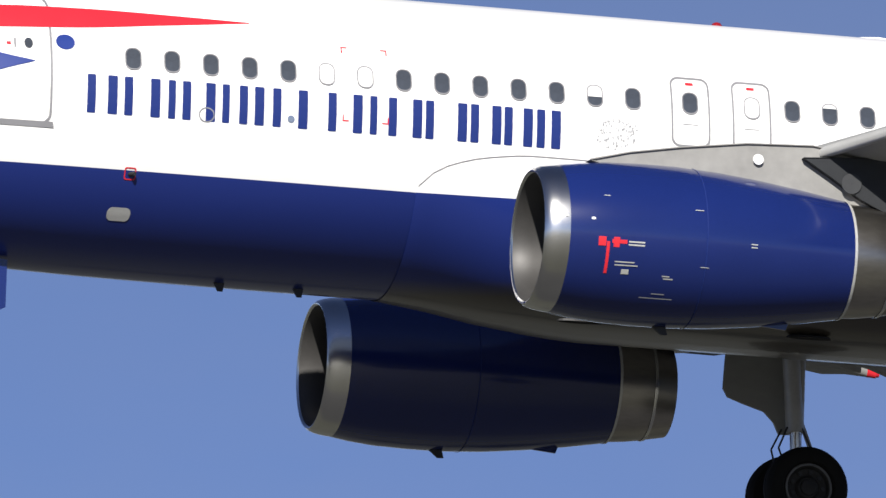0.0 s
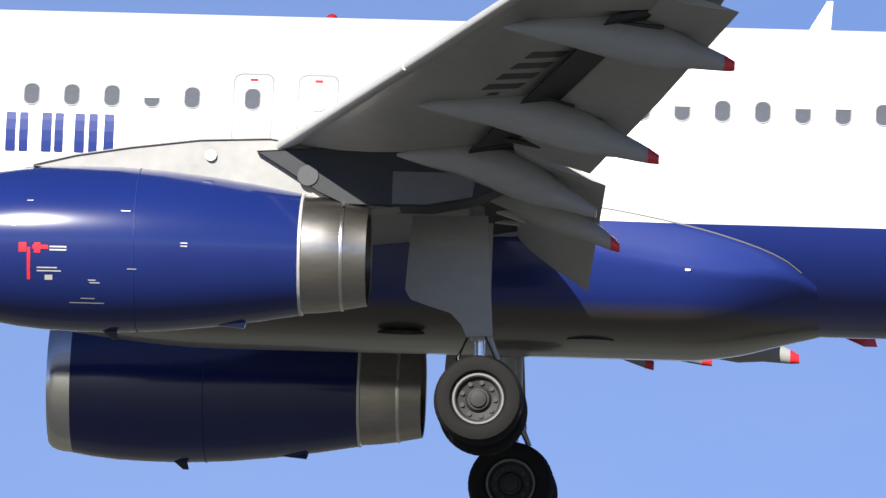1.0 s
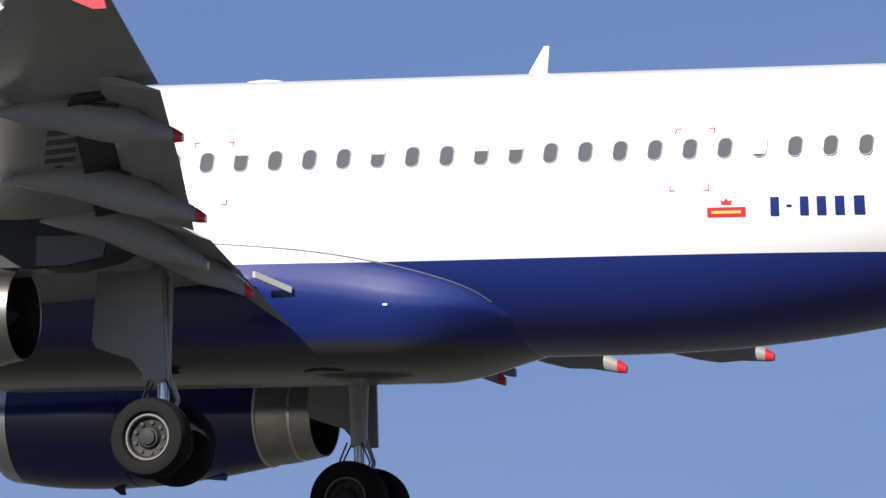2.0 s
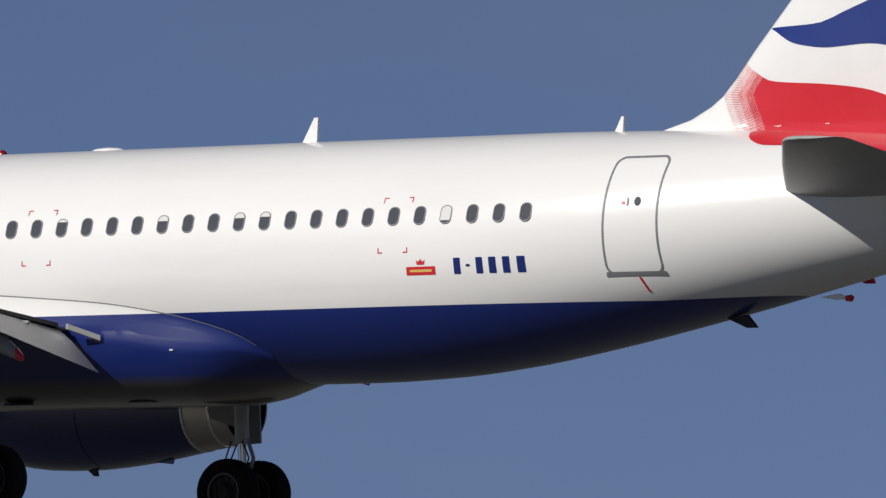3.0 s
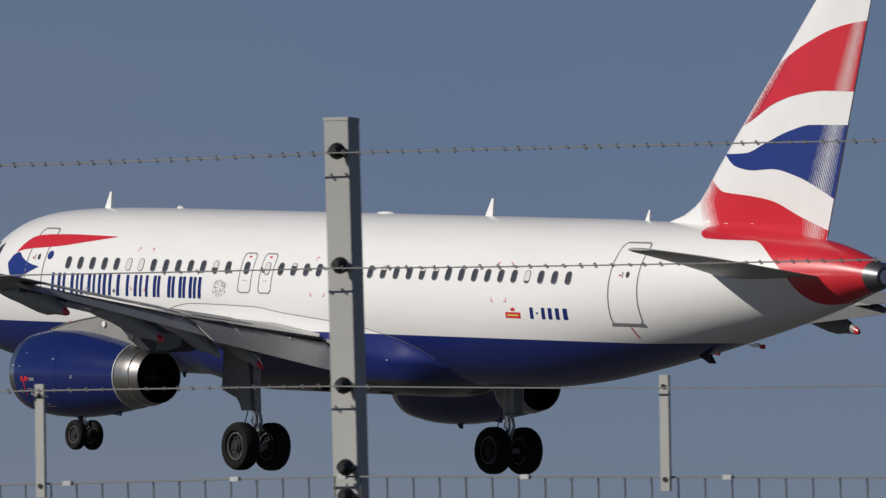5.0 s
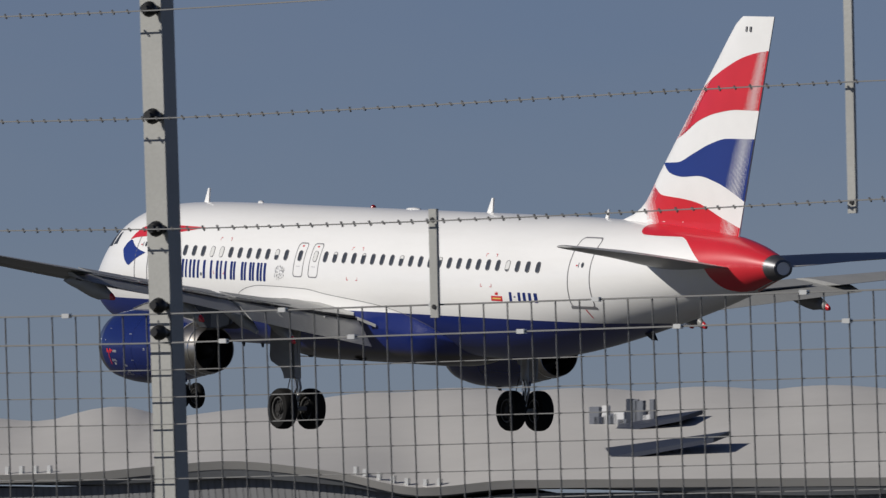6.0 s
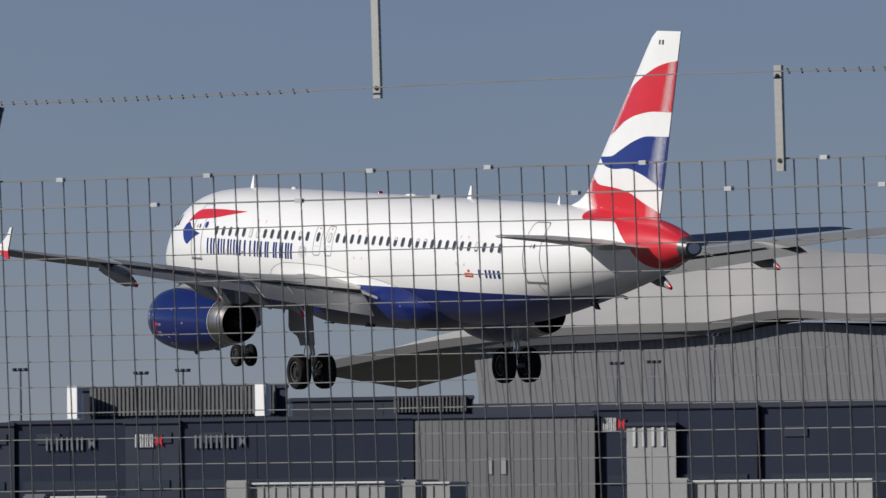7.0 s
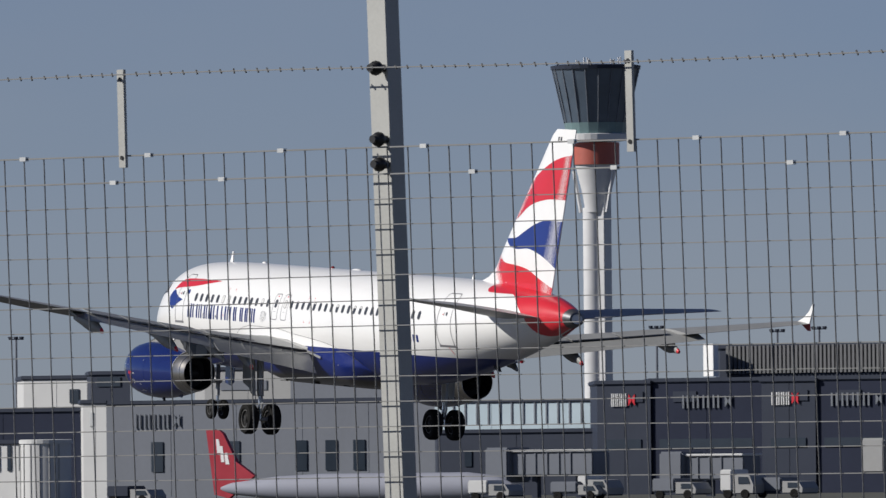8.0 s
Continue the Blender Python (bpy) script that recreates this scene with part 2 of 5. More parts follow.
# ---------------------------------------------------------------- ground
def build_ground():
    bm = bmesh.new()
    bmesh.ops.create_circle(bm, cap_ends=True, radius=4700, segments=96)
    m = surface("airfield_grass", (0.075, 0.076, 0.060), 0.9, var=0.35, scale=0.02, fine=0.6, bump=0.02)
    tagged(part("ground", bm, m), "flat mown airfield grass reaching the horizon", "ground", kind="structure")
    bm = box((-2600, 150, -0.3), (900, 196, 0.02))
    tagged(part("runway", bm, surface("runway_asphalt", (0.05, 0.05, 0.05), 0.85, var=0.25, scale=0.05, fine=3)), "grey asphalt runway with worn rubber marks", "runway", kind="structure")


build_ground()


# ---------------------------------------------------------------- airliner
TOP = curve([(0.1, -0.66), (0.4, -0.2), (0.83, 0.18), (1.4, 0.56), (2.0, 1.0), (2.6, 1.37), (3.4, 1.65), (4.3, 1.79), (5.5, 1.872), (7, 1.915), (9.5, 1.93), (15, 1.93), (27, 1.93), (29, 1.90), (31, 1.85), (33, 1.75), (35.2, 1.56), (36.2, 1.38), (37.2, 1.1), (37.6, 0.98)])
BOT = curve([(0.1, -0.74), (0.4, -1.2), (1.0, -1.55), (2.0, -1.85), (3.5, -2.03), (5.5, -2.12), (7, -2.155), (9.5, -2.17), (15, -2.17), (23.5, -2.17), (25, -2.12), (26.5, -1.98), (28, -1.75), (30.5, -1.27), (32, -0.95), (34, -0.5), (35.5, -0.12), (37.2, 0.40), (37.6, 0.5)])
WID = curve([(0.1, 0.05), (0.4, 0.5), (1.0, 0.92), (2, 1.35), (3, 1.63), (4.2, 1.82), (5.5, 1.915), (7, 1.957), (9.5, 1.975), (15, 1.975), (24, 1.975), (26, 1.965), (28, 1.90), (30, 1.76), (32, 1.52), (34, 1.17), (35.5, 0.83), (37.2, 0.4), (37.6, 0.29)])


def hull_y(x, z):
    t, b = TOP(x), BOT(x)
    q = (z - (t + b) / 2) / ((t - b) / 2)
    return WID(x) * math.sqrt(max(0.0, 1 - q * q))


def conform(bm, lift=0.006, step=0.14, side=-1, xstep=0.0):
    """Cut a flat XZ shape into strips and lay it on the hull's side."""
    zs = [v.co.z for v in bm.verts]
    k = math.floor(min(zs) / step) + 1
    while k * step < max(zs):
        bmesh.ops.bisect_plane(bm, geom=bm.verts[:] + bm.edges[:] + bm.faces[:], plane_co=(0, 0, k * step), plane_no=(0, 0, 1))
        k += 1
    if xstep:
        xs = [v.co.x for v in bm.verts]
        k = math.floor(min(xs) / xstep) + 1
        while k * xstep < max(xs):
            bmesh.ops.bisect_plane(bm, geom=bm.verts[:] + bm.edges[:] + bm.faces[:], plane_co=(k * xstep, 0, 0), plane_no=(1, 0, 0))
            k += 1
    for v in bm.verts:
        v.co.y = side * (hull_y(v.co.x, v.co.z) + lift)
    return bm


def flat(*outlines):
    bm = bmesh.new()
    for o in outlines:
        bm.faces.new([bm.verts.new((x, 0, z)) for x, z in o])
    return bm


def ring2d(outer, inner):
    bm = bmesh.new()
    a, b = [[bm.verts.new((x, 0, z)) for x, z in o] for o in (outer, inner)]
    for i in range(len(a)):
        j = (i + 1) % len(a)
        bm.faces.new((a[i], a[j], b[j], b[i]))
    return bm


def band(xs, lo, hi, lift=0.006, side=-1, rows=14):
    """A patch of the hull between two height lines."""
    bm = bmesh.new()
    grid = []
    for x in xs:
        t, b = TOP(x), BOT(x)
        c, h = (t + b) / 2, (t - b) / 2
        a0, a1 = [math.asin(max(-1, min(1, (f(x) - c) / h))) for f in (lo, hi)]
        grid.append([bm.verts.new((x, side * (WID(x) * math.cos(a0 + (a1 - a0) * k / rows) + lift * math.cos(a0 + (a1 - a0) * k / rows)), c + (h + lift) * math.sin(a0 + (a1 - a0) * k / rows))) for k in range(rows + 1)])
    for p, q in zip(grid, grid[1:]):
        for i in range(rows):
            bm.faces.new((p[i], p[i + 1], q[i + 1], q[i]))
    return bm


AIRFOIL = [(0, 0), (0.006, 0.19), (0.03, 0.36), (0.09, 0.50), (0.2, 0.56), (0.35, 0.54), (0.5, 0.46), (0.65, 0.34), (0.8, 0.2), (0.92, 0.08), (1.0, 0.02),
           (1.0, -0.02), (0.92, -0.05), (0.8, -0.14), (0.65, -0.28), (0.5, -0.39), (0.35, -0.44), (0.2, -0.42), (0.09, -0.33), (0.03, -0.22), (0.006, -0.11)]


def foil(le, chord, thick, tilt=0.0, axis="y"):
    """An aerofoil section. le: its leading edge; tilt: degrees by which the trailing edge goes down."""
    c, s = math.cos(radians(tilt)), math.sin(radians(tilt))
    out = []
    for u, w in AIRFOIL:
        a, b = u * chord, w * thick * chord
        dx, dz = a * c + b * s, -a * s + b * c
        out.append((le[0] + dx, le[1], le[2] + dz) if axis == "y" else (le[0] + dx, le[1] + dz, le[2]))
    return out


M_LENS = surface("dark_red_lens", (0.25, 0.01, 0.015), 0.2, var=0.1)
M_MARK = surface("dark_marking_paint", (0.035, 0.035, 0.038), 0.5)


def wing_z(y):
    y = abs(y) - 2
    return -1.12 + 0.098 * y + 0.0012 * y * y


def wing_le(y):
    return 13.55 + 0.493 * (abs(y) - 2)


def main_te(y):
    y = abs(y)
    return 18.35 if y < 6.4 else 18.4 + 0.345 * (y - 6.4)


def wing_low(x, y):
    """Height of the wing's lower surface."""
    le = wing_le(y)
    c = main_te(y) - le
    u = (x - le) / c
    return wing_z(y) + np.interp(u, [0.03, 0.09, 0.2, 0.35, 0.5, 0.65, 0.8, 0.92, 1], [-0.22, -0.33, -0.42, -0.44, -0.39, -0.28, -0.14, -0.05, -0.02]) * (0.135 - 0.0025 * y) * c - math.sin(radians(1)) * u * c


def tapered(path, hw, hh, n=16):
    """A streamlined body along a path of points with half widths and half heights."""
    rings = []
    for p, w, h in zip(path, hw, hh):
        rings.append([(p[0], p[1] + w * math.cos(2 * math.pi * k / n), p[2] + h * math.sin(2 * math.pi * k / n)) for k in range(n)])
    return loft(rings)


def build_wing(plane, s):
    """One wing; s is -1 for the port side."""
    ys = [1.6, 2.4, 3.5, 5, 6.4, 8, 10, 12.3]
    rings = []
    for y in ys:
        le = wing_le(y) - (0.9 * max(0, 2.8 - y))
        rings.append(foil((le, s * y, wing_z(y)), main_te(y) - le, 0.135 - 0.0025 * y, 1.0))
    for y in [12.32, 14, 15.6, 16.5, 16.85]:
        te = 21.25 + 0.24 * (y - 12.3)
        rings.append(foil((wing_le(y) + (0.15 if y > 16.7 else 0), s * y, wing_z(y)), te - wing_le(y) - (0.2 if y > 16.7 else 0), 0.10, 0.0))
    wing = part("wing", loft(rings), M_GREY, plane, "swept grey wing, slats and flaps fully extended", smooth=True)
    # slats with a gap ahead of the leading edge
    for a, b in ((2.7, 5.5), (5.95, 9.7), (9.75, 13.0), (13.05, 16.3)):
        sl = []
        for y in (a, b):
            ch = 0.62 - 0.014 * y
            base = foil((wing_le(y) - 0.2, s * y, wing_z(y) - 0.12), ch, 0.30, -24)
            sl.append(base)
        part("slat", loft(sl), M_GREY2, wing, "bare light leading-edge slat", smooth=True)
    # flaps lowered behind the cove
    for name, sect in (("inboard_flap", ((2.1, 18.22, 1.2, 38), (6.3, 18.38, 1.3, 22))), ("outboard_flap", ((6.42, 18.40, 1.05, 21), (9.4, 19.42, 1.02, 16), (12.9, 20.58, 0.96, 12)))):
        rings = [foil((x, s * y, wing_z(y) - 0.16 + 0.008 * y), ch, 0.115, tilt) for y, x, ch, tilt in sect]
        part(name, loft(rings), M_GREY, wing, "lowered grey trailing-edge flap", smooth=True)
    # pale seal plate at the inboard flap's root
    a, b = (18.6, s * 2.26, -1.2), (19.04, s * 1.93, -1.39)
    part("flap_seal", loft([[(x - 0.02, y, z + 0.045), (x + 0.02, y, z + 0.045), (x + 0.02, y, z - 0.045), (x - 0.02, y, z - 0.045)] for x, y, z in (a, b)]), M_GREY2, wing, "pale flap seal plate")
    # spoilers as raised plates on the upper surface
    for a, b in ((4.4, 6.2), (6.6, 8.3), (8.4, 10.1), (10.2, 11.9)):
        o = []
        for y in (a, b):
            o.append(((main_te(y) - 0.85), s * y, wing_z(y) + 0.16))
            o.append(((main_te(y) + 0.12), s * y, wing_z(y) + 0.02))
        p = [o[0], o[1], o[3], o[2]]
        part("spoiler", loft([p, [(x, y, z + 0.025) for x, y, z in p]]), M_GREY, wing)
    # fairings of the flap tracks, dropped with the flaps
    for tip, length, red in (((19.46, 6.05, -1.60), 2.6, False), ((19.72, 4.98, -1.87), 2.6, True), ((20.36, 8.35, -1.27), 3.1, True), ((21.44, 11.85, -0.66), 2.9, True)):
        tx, ty, tz = tip
        z0 = wing_z(ty) - 0.20
        us = [0, 0.06, 0.16, 0.3, 0.45, 0.58, 0.7, 0.82, 0.92, 0.955]
        ws = [0.01, 0.04, 0.085, 0.135, 0.17, 0.18, 0.165, 0.125, 0.085, 0.07]
        path = [(tx - length * (1 - u), s * ty, z0 + (tz - z0) * (max(0, u - 0.32) / 0.68) ** 1.25) for u in us]
        fairing = part("flap_track_fairing", tapered(path, ws, [w * (1.75 if u < 0.75 else 1.45) for w, u in zip(ws, us)]), M_GREY, wing, smooth=True)
        end = [path[-1], (tx, s * ty, tz)]
        part("fairing_tip", tapered(end, [0.072, 0.045], [0.104, 0.06]), M_RED if red else M_GREY, fairing, "red fairing tip" if red else "", smooth=True)
    # arrow-shaped fence at the wing tip
    x0, z0 = 21.1, wing_z(16.85)
    fence = part("wingtip_fence", slab([(x0, z0), (x0 + 0.7, z0 + 0.22), (x0 + 1.15, z0 + 0.48), (x0 + 1.4, z0 + 0.76), (x0 + 1.52, z0 + 0.76), (x0 + 1.3, z0 + 0.2), (x0 + 1.2, z0)], s * 16.84, s * 16.89), M_WHITE, wing, "white swept tip fence")
    part("fence_foot", slab([(x0 + 0.45, z0 - 0.004), (x0 + 1.2, z0 - 0.004), (x0 + 1.28, z0 - 0.27), (x0 + 1.08, z0 - 0.27)], s * 16.845, s * 16.885), M_RED, fence, "red lower tip of the fence")
    # root of the leading edge
    part("root_fillet", tapered([(12.75, s * 1.8, -0.98), (13.1, s * 1.93, -0.98), (13.6, s * 2.1, -1.0), (14.5, s * 2.1, -1.05), (16, s * 2.0, -1.05), (17.8, s * 1.9, -1.1)], [0.02, 0.08, 0.18, 0.2, 0.14, 0.03], [0.03, 0.12, 0.26, 0.3, 0.24, 0.06]), M_GREY2, wing, smooth=True)
    # cove with its brackets, ahead of the flaps; its shade is a near-black strip
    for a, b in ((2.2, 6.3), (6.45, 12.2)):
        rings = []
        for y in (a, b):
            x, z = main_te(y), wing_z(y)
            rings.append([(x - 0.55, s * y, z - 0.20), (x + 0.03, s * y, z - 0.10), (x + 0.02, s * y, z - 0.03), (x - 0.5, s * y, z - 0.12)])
        part("flap_cove_shade", loft(rings), M_DARK, wing, "flap cove, its shade drawn as a near-black strip")
    rnd = random.Random(11)
    for k in range(22):
        y = rnd.uniform(2.4, 12.0)
        x, z = main_te(y), wing_z(y)
        part("cove_bracket", tube((x - rnd.uniform(0.1, 0.4), s * y, z - 0.14), (x + rnd.uniform(0.05, 0.25), s * (y + rnd.uniform(-0.15, 0.15)), z - rnd.uniform(0.16, 0.3)), rnd.uniform(0.02, 0.045), 6), M_STRUT if k % 3 else M_DARK, wing)
    # registration under the port wing, as plain bars
    if s < 0:
        for k, (u, w) in enumerate(((0.0, 0.36), (0.52, 0.14), (0.78, 0.30), (1.2, 0.32), (1.64, 0.32), (2.08, 0.34))):
            y = 8.05 + u * 1.05
            w *= 0.72
            a, b = (17.74 + u * 0.47), (18.2 + u * 0.47)
            if k == 1:
                a, b = a + 0.17, b - 0.17
            quad = [(a, y), (b, y), (b + 0.47 * w, y + w), (a + 0.47 * w, y + w)]
            bm = loft([[(q, -v, wing_low(q, v) - 0.008) for q, v in quad], [(q, -v, wing_low(q, v) + 0.012) for q, v in quad]])
            part("marking_bar", bm, M_MARK, wing)
    return wing


ENGINE_Z = -2.19
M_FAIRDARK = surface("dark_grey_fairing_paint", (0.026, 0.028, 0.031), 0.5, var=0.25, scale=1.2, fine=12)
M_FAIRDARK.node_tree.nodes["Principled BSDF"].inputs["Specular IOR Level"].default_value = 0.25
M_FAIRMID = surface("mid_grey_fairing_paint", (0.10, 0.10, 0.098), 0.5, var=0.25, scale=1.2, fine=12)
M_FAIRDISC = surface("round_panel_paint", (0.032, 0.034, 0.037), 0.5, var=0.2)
M_DUCT = surface("shaded_inlet_liner", (0.06, 0.058, 0.056), 0.5, 0.3, var=0.2, scale=3)


def build_engine(plane, s):
    cy = s * 5.75
    c = (0, cy, ENGINE_Z)
    outer = [(11.72, 0.975), (12.0, 1.02), (12.35, 1.055), (12.8, 1.07), (13.3, 1.07), (13.9, 1.035), (14.5, 0.97), (15.1, 0.885), (15.68, 0.785), (15.68, 0.72)]
    eng = part("engine", lathe(outer, c, n=64), M_BLUE, plane, "long glossy blue engine cowl", smooth=True)
    lip = [(11.72, 0.974), (11.6, 0.963), (11.5, 0.943), (11.43, 0.915), (11.393, 0.88), (11.398, 0.862), (11.42, 0.845)]
    part("inlet_lip", lathe(lip, c, n=64), M_METAL, eng, "polished metal inlet lip", smooth=True)
    # duct and fan disc darkened: the inlet's inner shade is put into their colour
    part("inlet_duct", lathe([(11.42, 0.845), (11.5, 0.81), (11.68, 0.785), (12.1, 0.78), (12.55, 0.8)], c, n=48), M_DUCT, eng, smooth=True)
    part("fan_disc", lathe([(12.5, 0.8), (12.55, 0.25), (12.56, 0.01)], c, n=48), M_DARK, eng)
    part("spinner", lathe([(12.1, 0.01), (12.2, 0.09), (12.4, 0.2), (12.54, 0.26)], c, n=24), M_GREY, eng, smooth=True)
    for k in range(22):
        a = 2 * math.pi * k / 22
        o = []
        for r, tw in ((0.25, 0.5), (0.78, 1.0)):
            for d in (-0.05, 0.05):
                o.append((12.42 + d * (1.2 - tw), cy + r * math.cos(a + d * tw), ENGINE_Z + r * math.sin(a + d * tw)))
        bm = loft([[o[0], o[1], o[3], o[2]], [(x + 0.012, y, z) for x, y, z in (o[0], o[1], o[3], o[2])]])
        part("fan_blade", bm, M_STRUT, eng)
    part("cowl_ring", lathe([(15.655, 0.795), (15.69, 0.792), (15.70, 0.765), (15.70, 0.74)], c, n=64), M_CLIP, eng, smooth=True)
    part("nozzle", lathe([(15.70, 0.765), (15.95, 0.745), (16.18, 0.712), (16.2, 0.706), (16.525, 0.645), (16.515, 0.625), (16.2, 0.64), (15.8, 0.65)], c, n=64), M_NOZZLE, eng, "bare heat-stained metal exhaust nozzle", smooth=True)
    part("nozzle_seam", lathe([(16.185, 0.718), (16.2, 0.722), (16.23, 0.716), (16.23, 0.7)], c, n=64), M_METAL, eng, smooth=True)
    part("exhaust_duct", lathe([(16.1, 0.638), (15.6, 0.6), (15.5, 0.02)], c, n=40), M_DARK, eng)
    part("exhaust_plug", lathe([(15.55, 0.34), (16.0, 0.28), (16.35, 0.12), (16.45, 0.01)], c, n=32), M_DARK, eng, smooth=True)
    part("drain_fin", slab([(14.55, ENGINE_Z - 0.95), (14.95, ENGINE_Z - 0.985), (15.0, ENGINE_Z - 0.84), (14.6, ENGINE_Z - 0.9)], cy - 0.025, cy + 0.025), M_BLUE, eng)
    part("drain_mast", slab([(13.1, ENGINE_Z - 1.05), (13.25, ENGINE_Z - 1.17), (13.33, ENGINE_Z - 1.17), (13.3, ENGINE_Z - 1.05)], cy - 0.03, cy + 0.03), M_DARK, eng)
    # pylon
    pyl = [(12.15, -1.12), (12.7, -0.98), (13.4, -0.86), (14.3, -0.74), (15.2, -0.70), (17.0, -0.95), (17.4, -1.25), (16.9, -1.55), (16.3, -1.62), (15.7, -1.50), (14.5, -1.35), (13, -1.3)]
    rings = [[(x, cy - 0.19, z) for x, z in pyl], [(x, cy - 0.22, z - 0.02) for x, z in pyl], [(x, cy + 0.22, z - 0.02) for x, z in pyl], [(x, cy + 0.19, z) for x, z in pyl]]
    part("pylon", loft(rings), surface("stained_pylon_paint", (0.27, 0.265, 0.25), 0.42, var=0.3, scale=1.3, fine=8), plane, "pale grey engine pylon", smooth=True)
    aft = [(15.05, -0.9), (15.45, -1.14), (15.85, -1.4), (16.2, -1.56), (17.3, -1.57), (17.9, -1.45), (18.5, -1.15), (18.3, -0.95), (16.5, -0.8)]
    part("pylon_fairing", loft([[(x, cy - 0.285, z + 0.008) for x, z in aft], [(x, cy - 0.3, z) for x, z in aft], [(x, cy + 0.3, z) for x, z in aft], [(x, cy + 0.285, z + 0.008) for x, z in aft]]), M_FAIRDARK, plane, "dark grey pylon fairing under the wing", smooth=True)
    for x in (14.45,):
        part("access_cap", lathe([(0, 0.075), (-0.015, 0.07), (-0.015, 0.005)], (x, cy - 0.225, -0.96), "y", 18), M_WHITE, plane)
    R13 = curve(outer[:-1])(13.56)
    part("cowl_seam", lathe([(13.555, R13 + 0.001), (13.557, R13 + 0.003), (13.565, R13 + 0.003), (13.567, R13 + 0.001)], c, n=64), M_NAVY, eng)
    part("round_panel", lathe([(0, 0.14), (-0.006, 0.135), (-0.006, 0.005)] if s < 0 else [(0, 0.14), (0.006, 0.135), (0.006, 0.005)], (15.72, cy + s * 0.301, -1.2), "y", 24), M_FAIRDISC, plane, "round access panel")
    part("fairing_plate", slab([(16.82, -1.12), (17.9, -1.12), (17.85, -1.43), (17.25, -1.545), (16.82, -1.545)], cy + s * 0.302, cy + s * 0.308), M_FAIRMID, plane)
    # small stencils on the cowl
    if s < 0:
        def sticker(x0, x1, z0, z1, m, name="stencil_bar"):
            R = curve(outer[:-1])
            bm = bmesh.new()
            x0, x1, z0, z1 = x0 - 0.21, x1 - 0.21, z0 - 0.15, z1 - 0.15
            rows = []
            for k in range(7):
                z = z0 + (z1 - z0) * k / 6
                rows.append([bm.verts.new((x, cy - math.sqrt(max(0.01, (R(x) + 0.004) ** 2 - (z - ENGINE_Z) ** 2)), z)) for x in (x0, (x0 + x1) / 2, x1)])
            for p, q in zip(rows, rows[1:]):
                for i in range(2):
                    bm.faces.new((p[i], p[i + 1], q[i + 1], q[i]))
            part(name, bm, m, eng)
        for x0, x1, z0, z1 in ((12.41, 12.45, -2.6, -2.2), (12.30, 12.40, -2.26, -2.14), (12.48, 12.68, -2.22, -2.17), (12.5, 12.58, -2.27, -2.14)):
            sticker(x0, x1, z0, z1, M_RED, "red_arrow_mark")
        for x0, x1, z0, z1 in ((12.7, 12.92, -2.2, -2.18), (12.7, 12.92, -2.24, -2.22), (12.54, 12.8, -2.46, -2.445), (12.54, 12.85, -2.5, -2.485), (12.64, 12.74, -2.6, -2.54), (13.2, 13.3, -2.6, -2.585), (13.22, 13.35, -2.63, -2.615),
                               (12.95, 13.4, -2.86, -2.85), (13.1, 13.28, -2.81, -2.80), (13.6, 13.72, -1.7, -1.69), (13.7, 13.82, -2.45, -2.44), (14.38, 14.47, -2.1, -2.085), (14.38, 14.47, -2.14, -2.125), (12.38, 12.46, -1.58, -1.57), (11.85, 11.9, -1.9, -1.87), (12.2, 12.25, -1.92, -1.89)):
            sticker(x0, x1, z0, z1, M_CLIP)
    return eng


M_RIMEDGE = surface("worn_rim_edge", (0.13, 0.128, 0.122), 0.5, 0.3, var=0.25, scale=9)


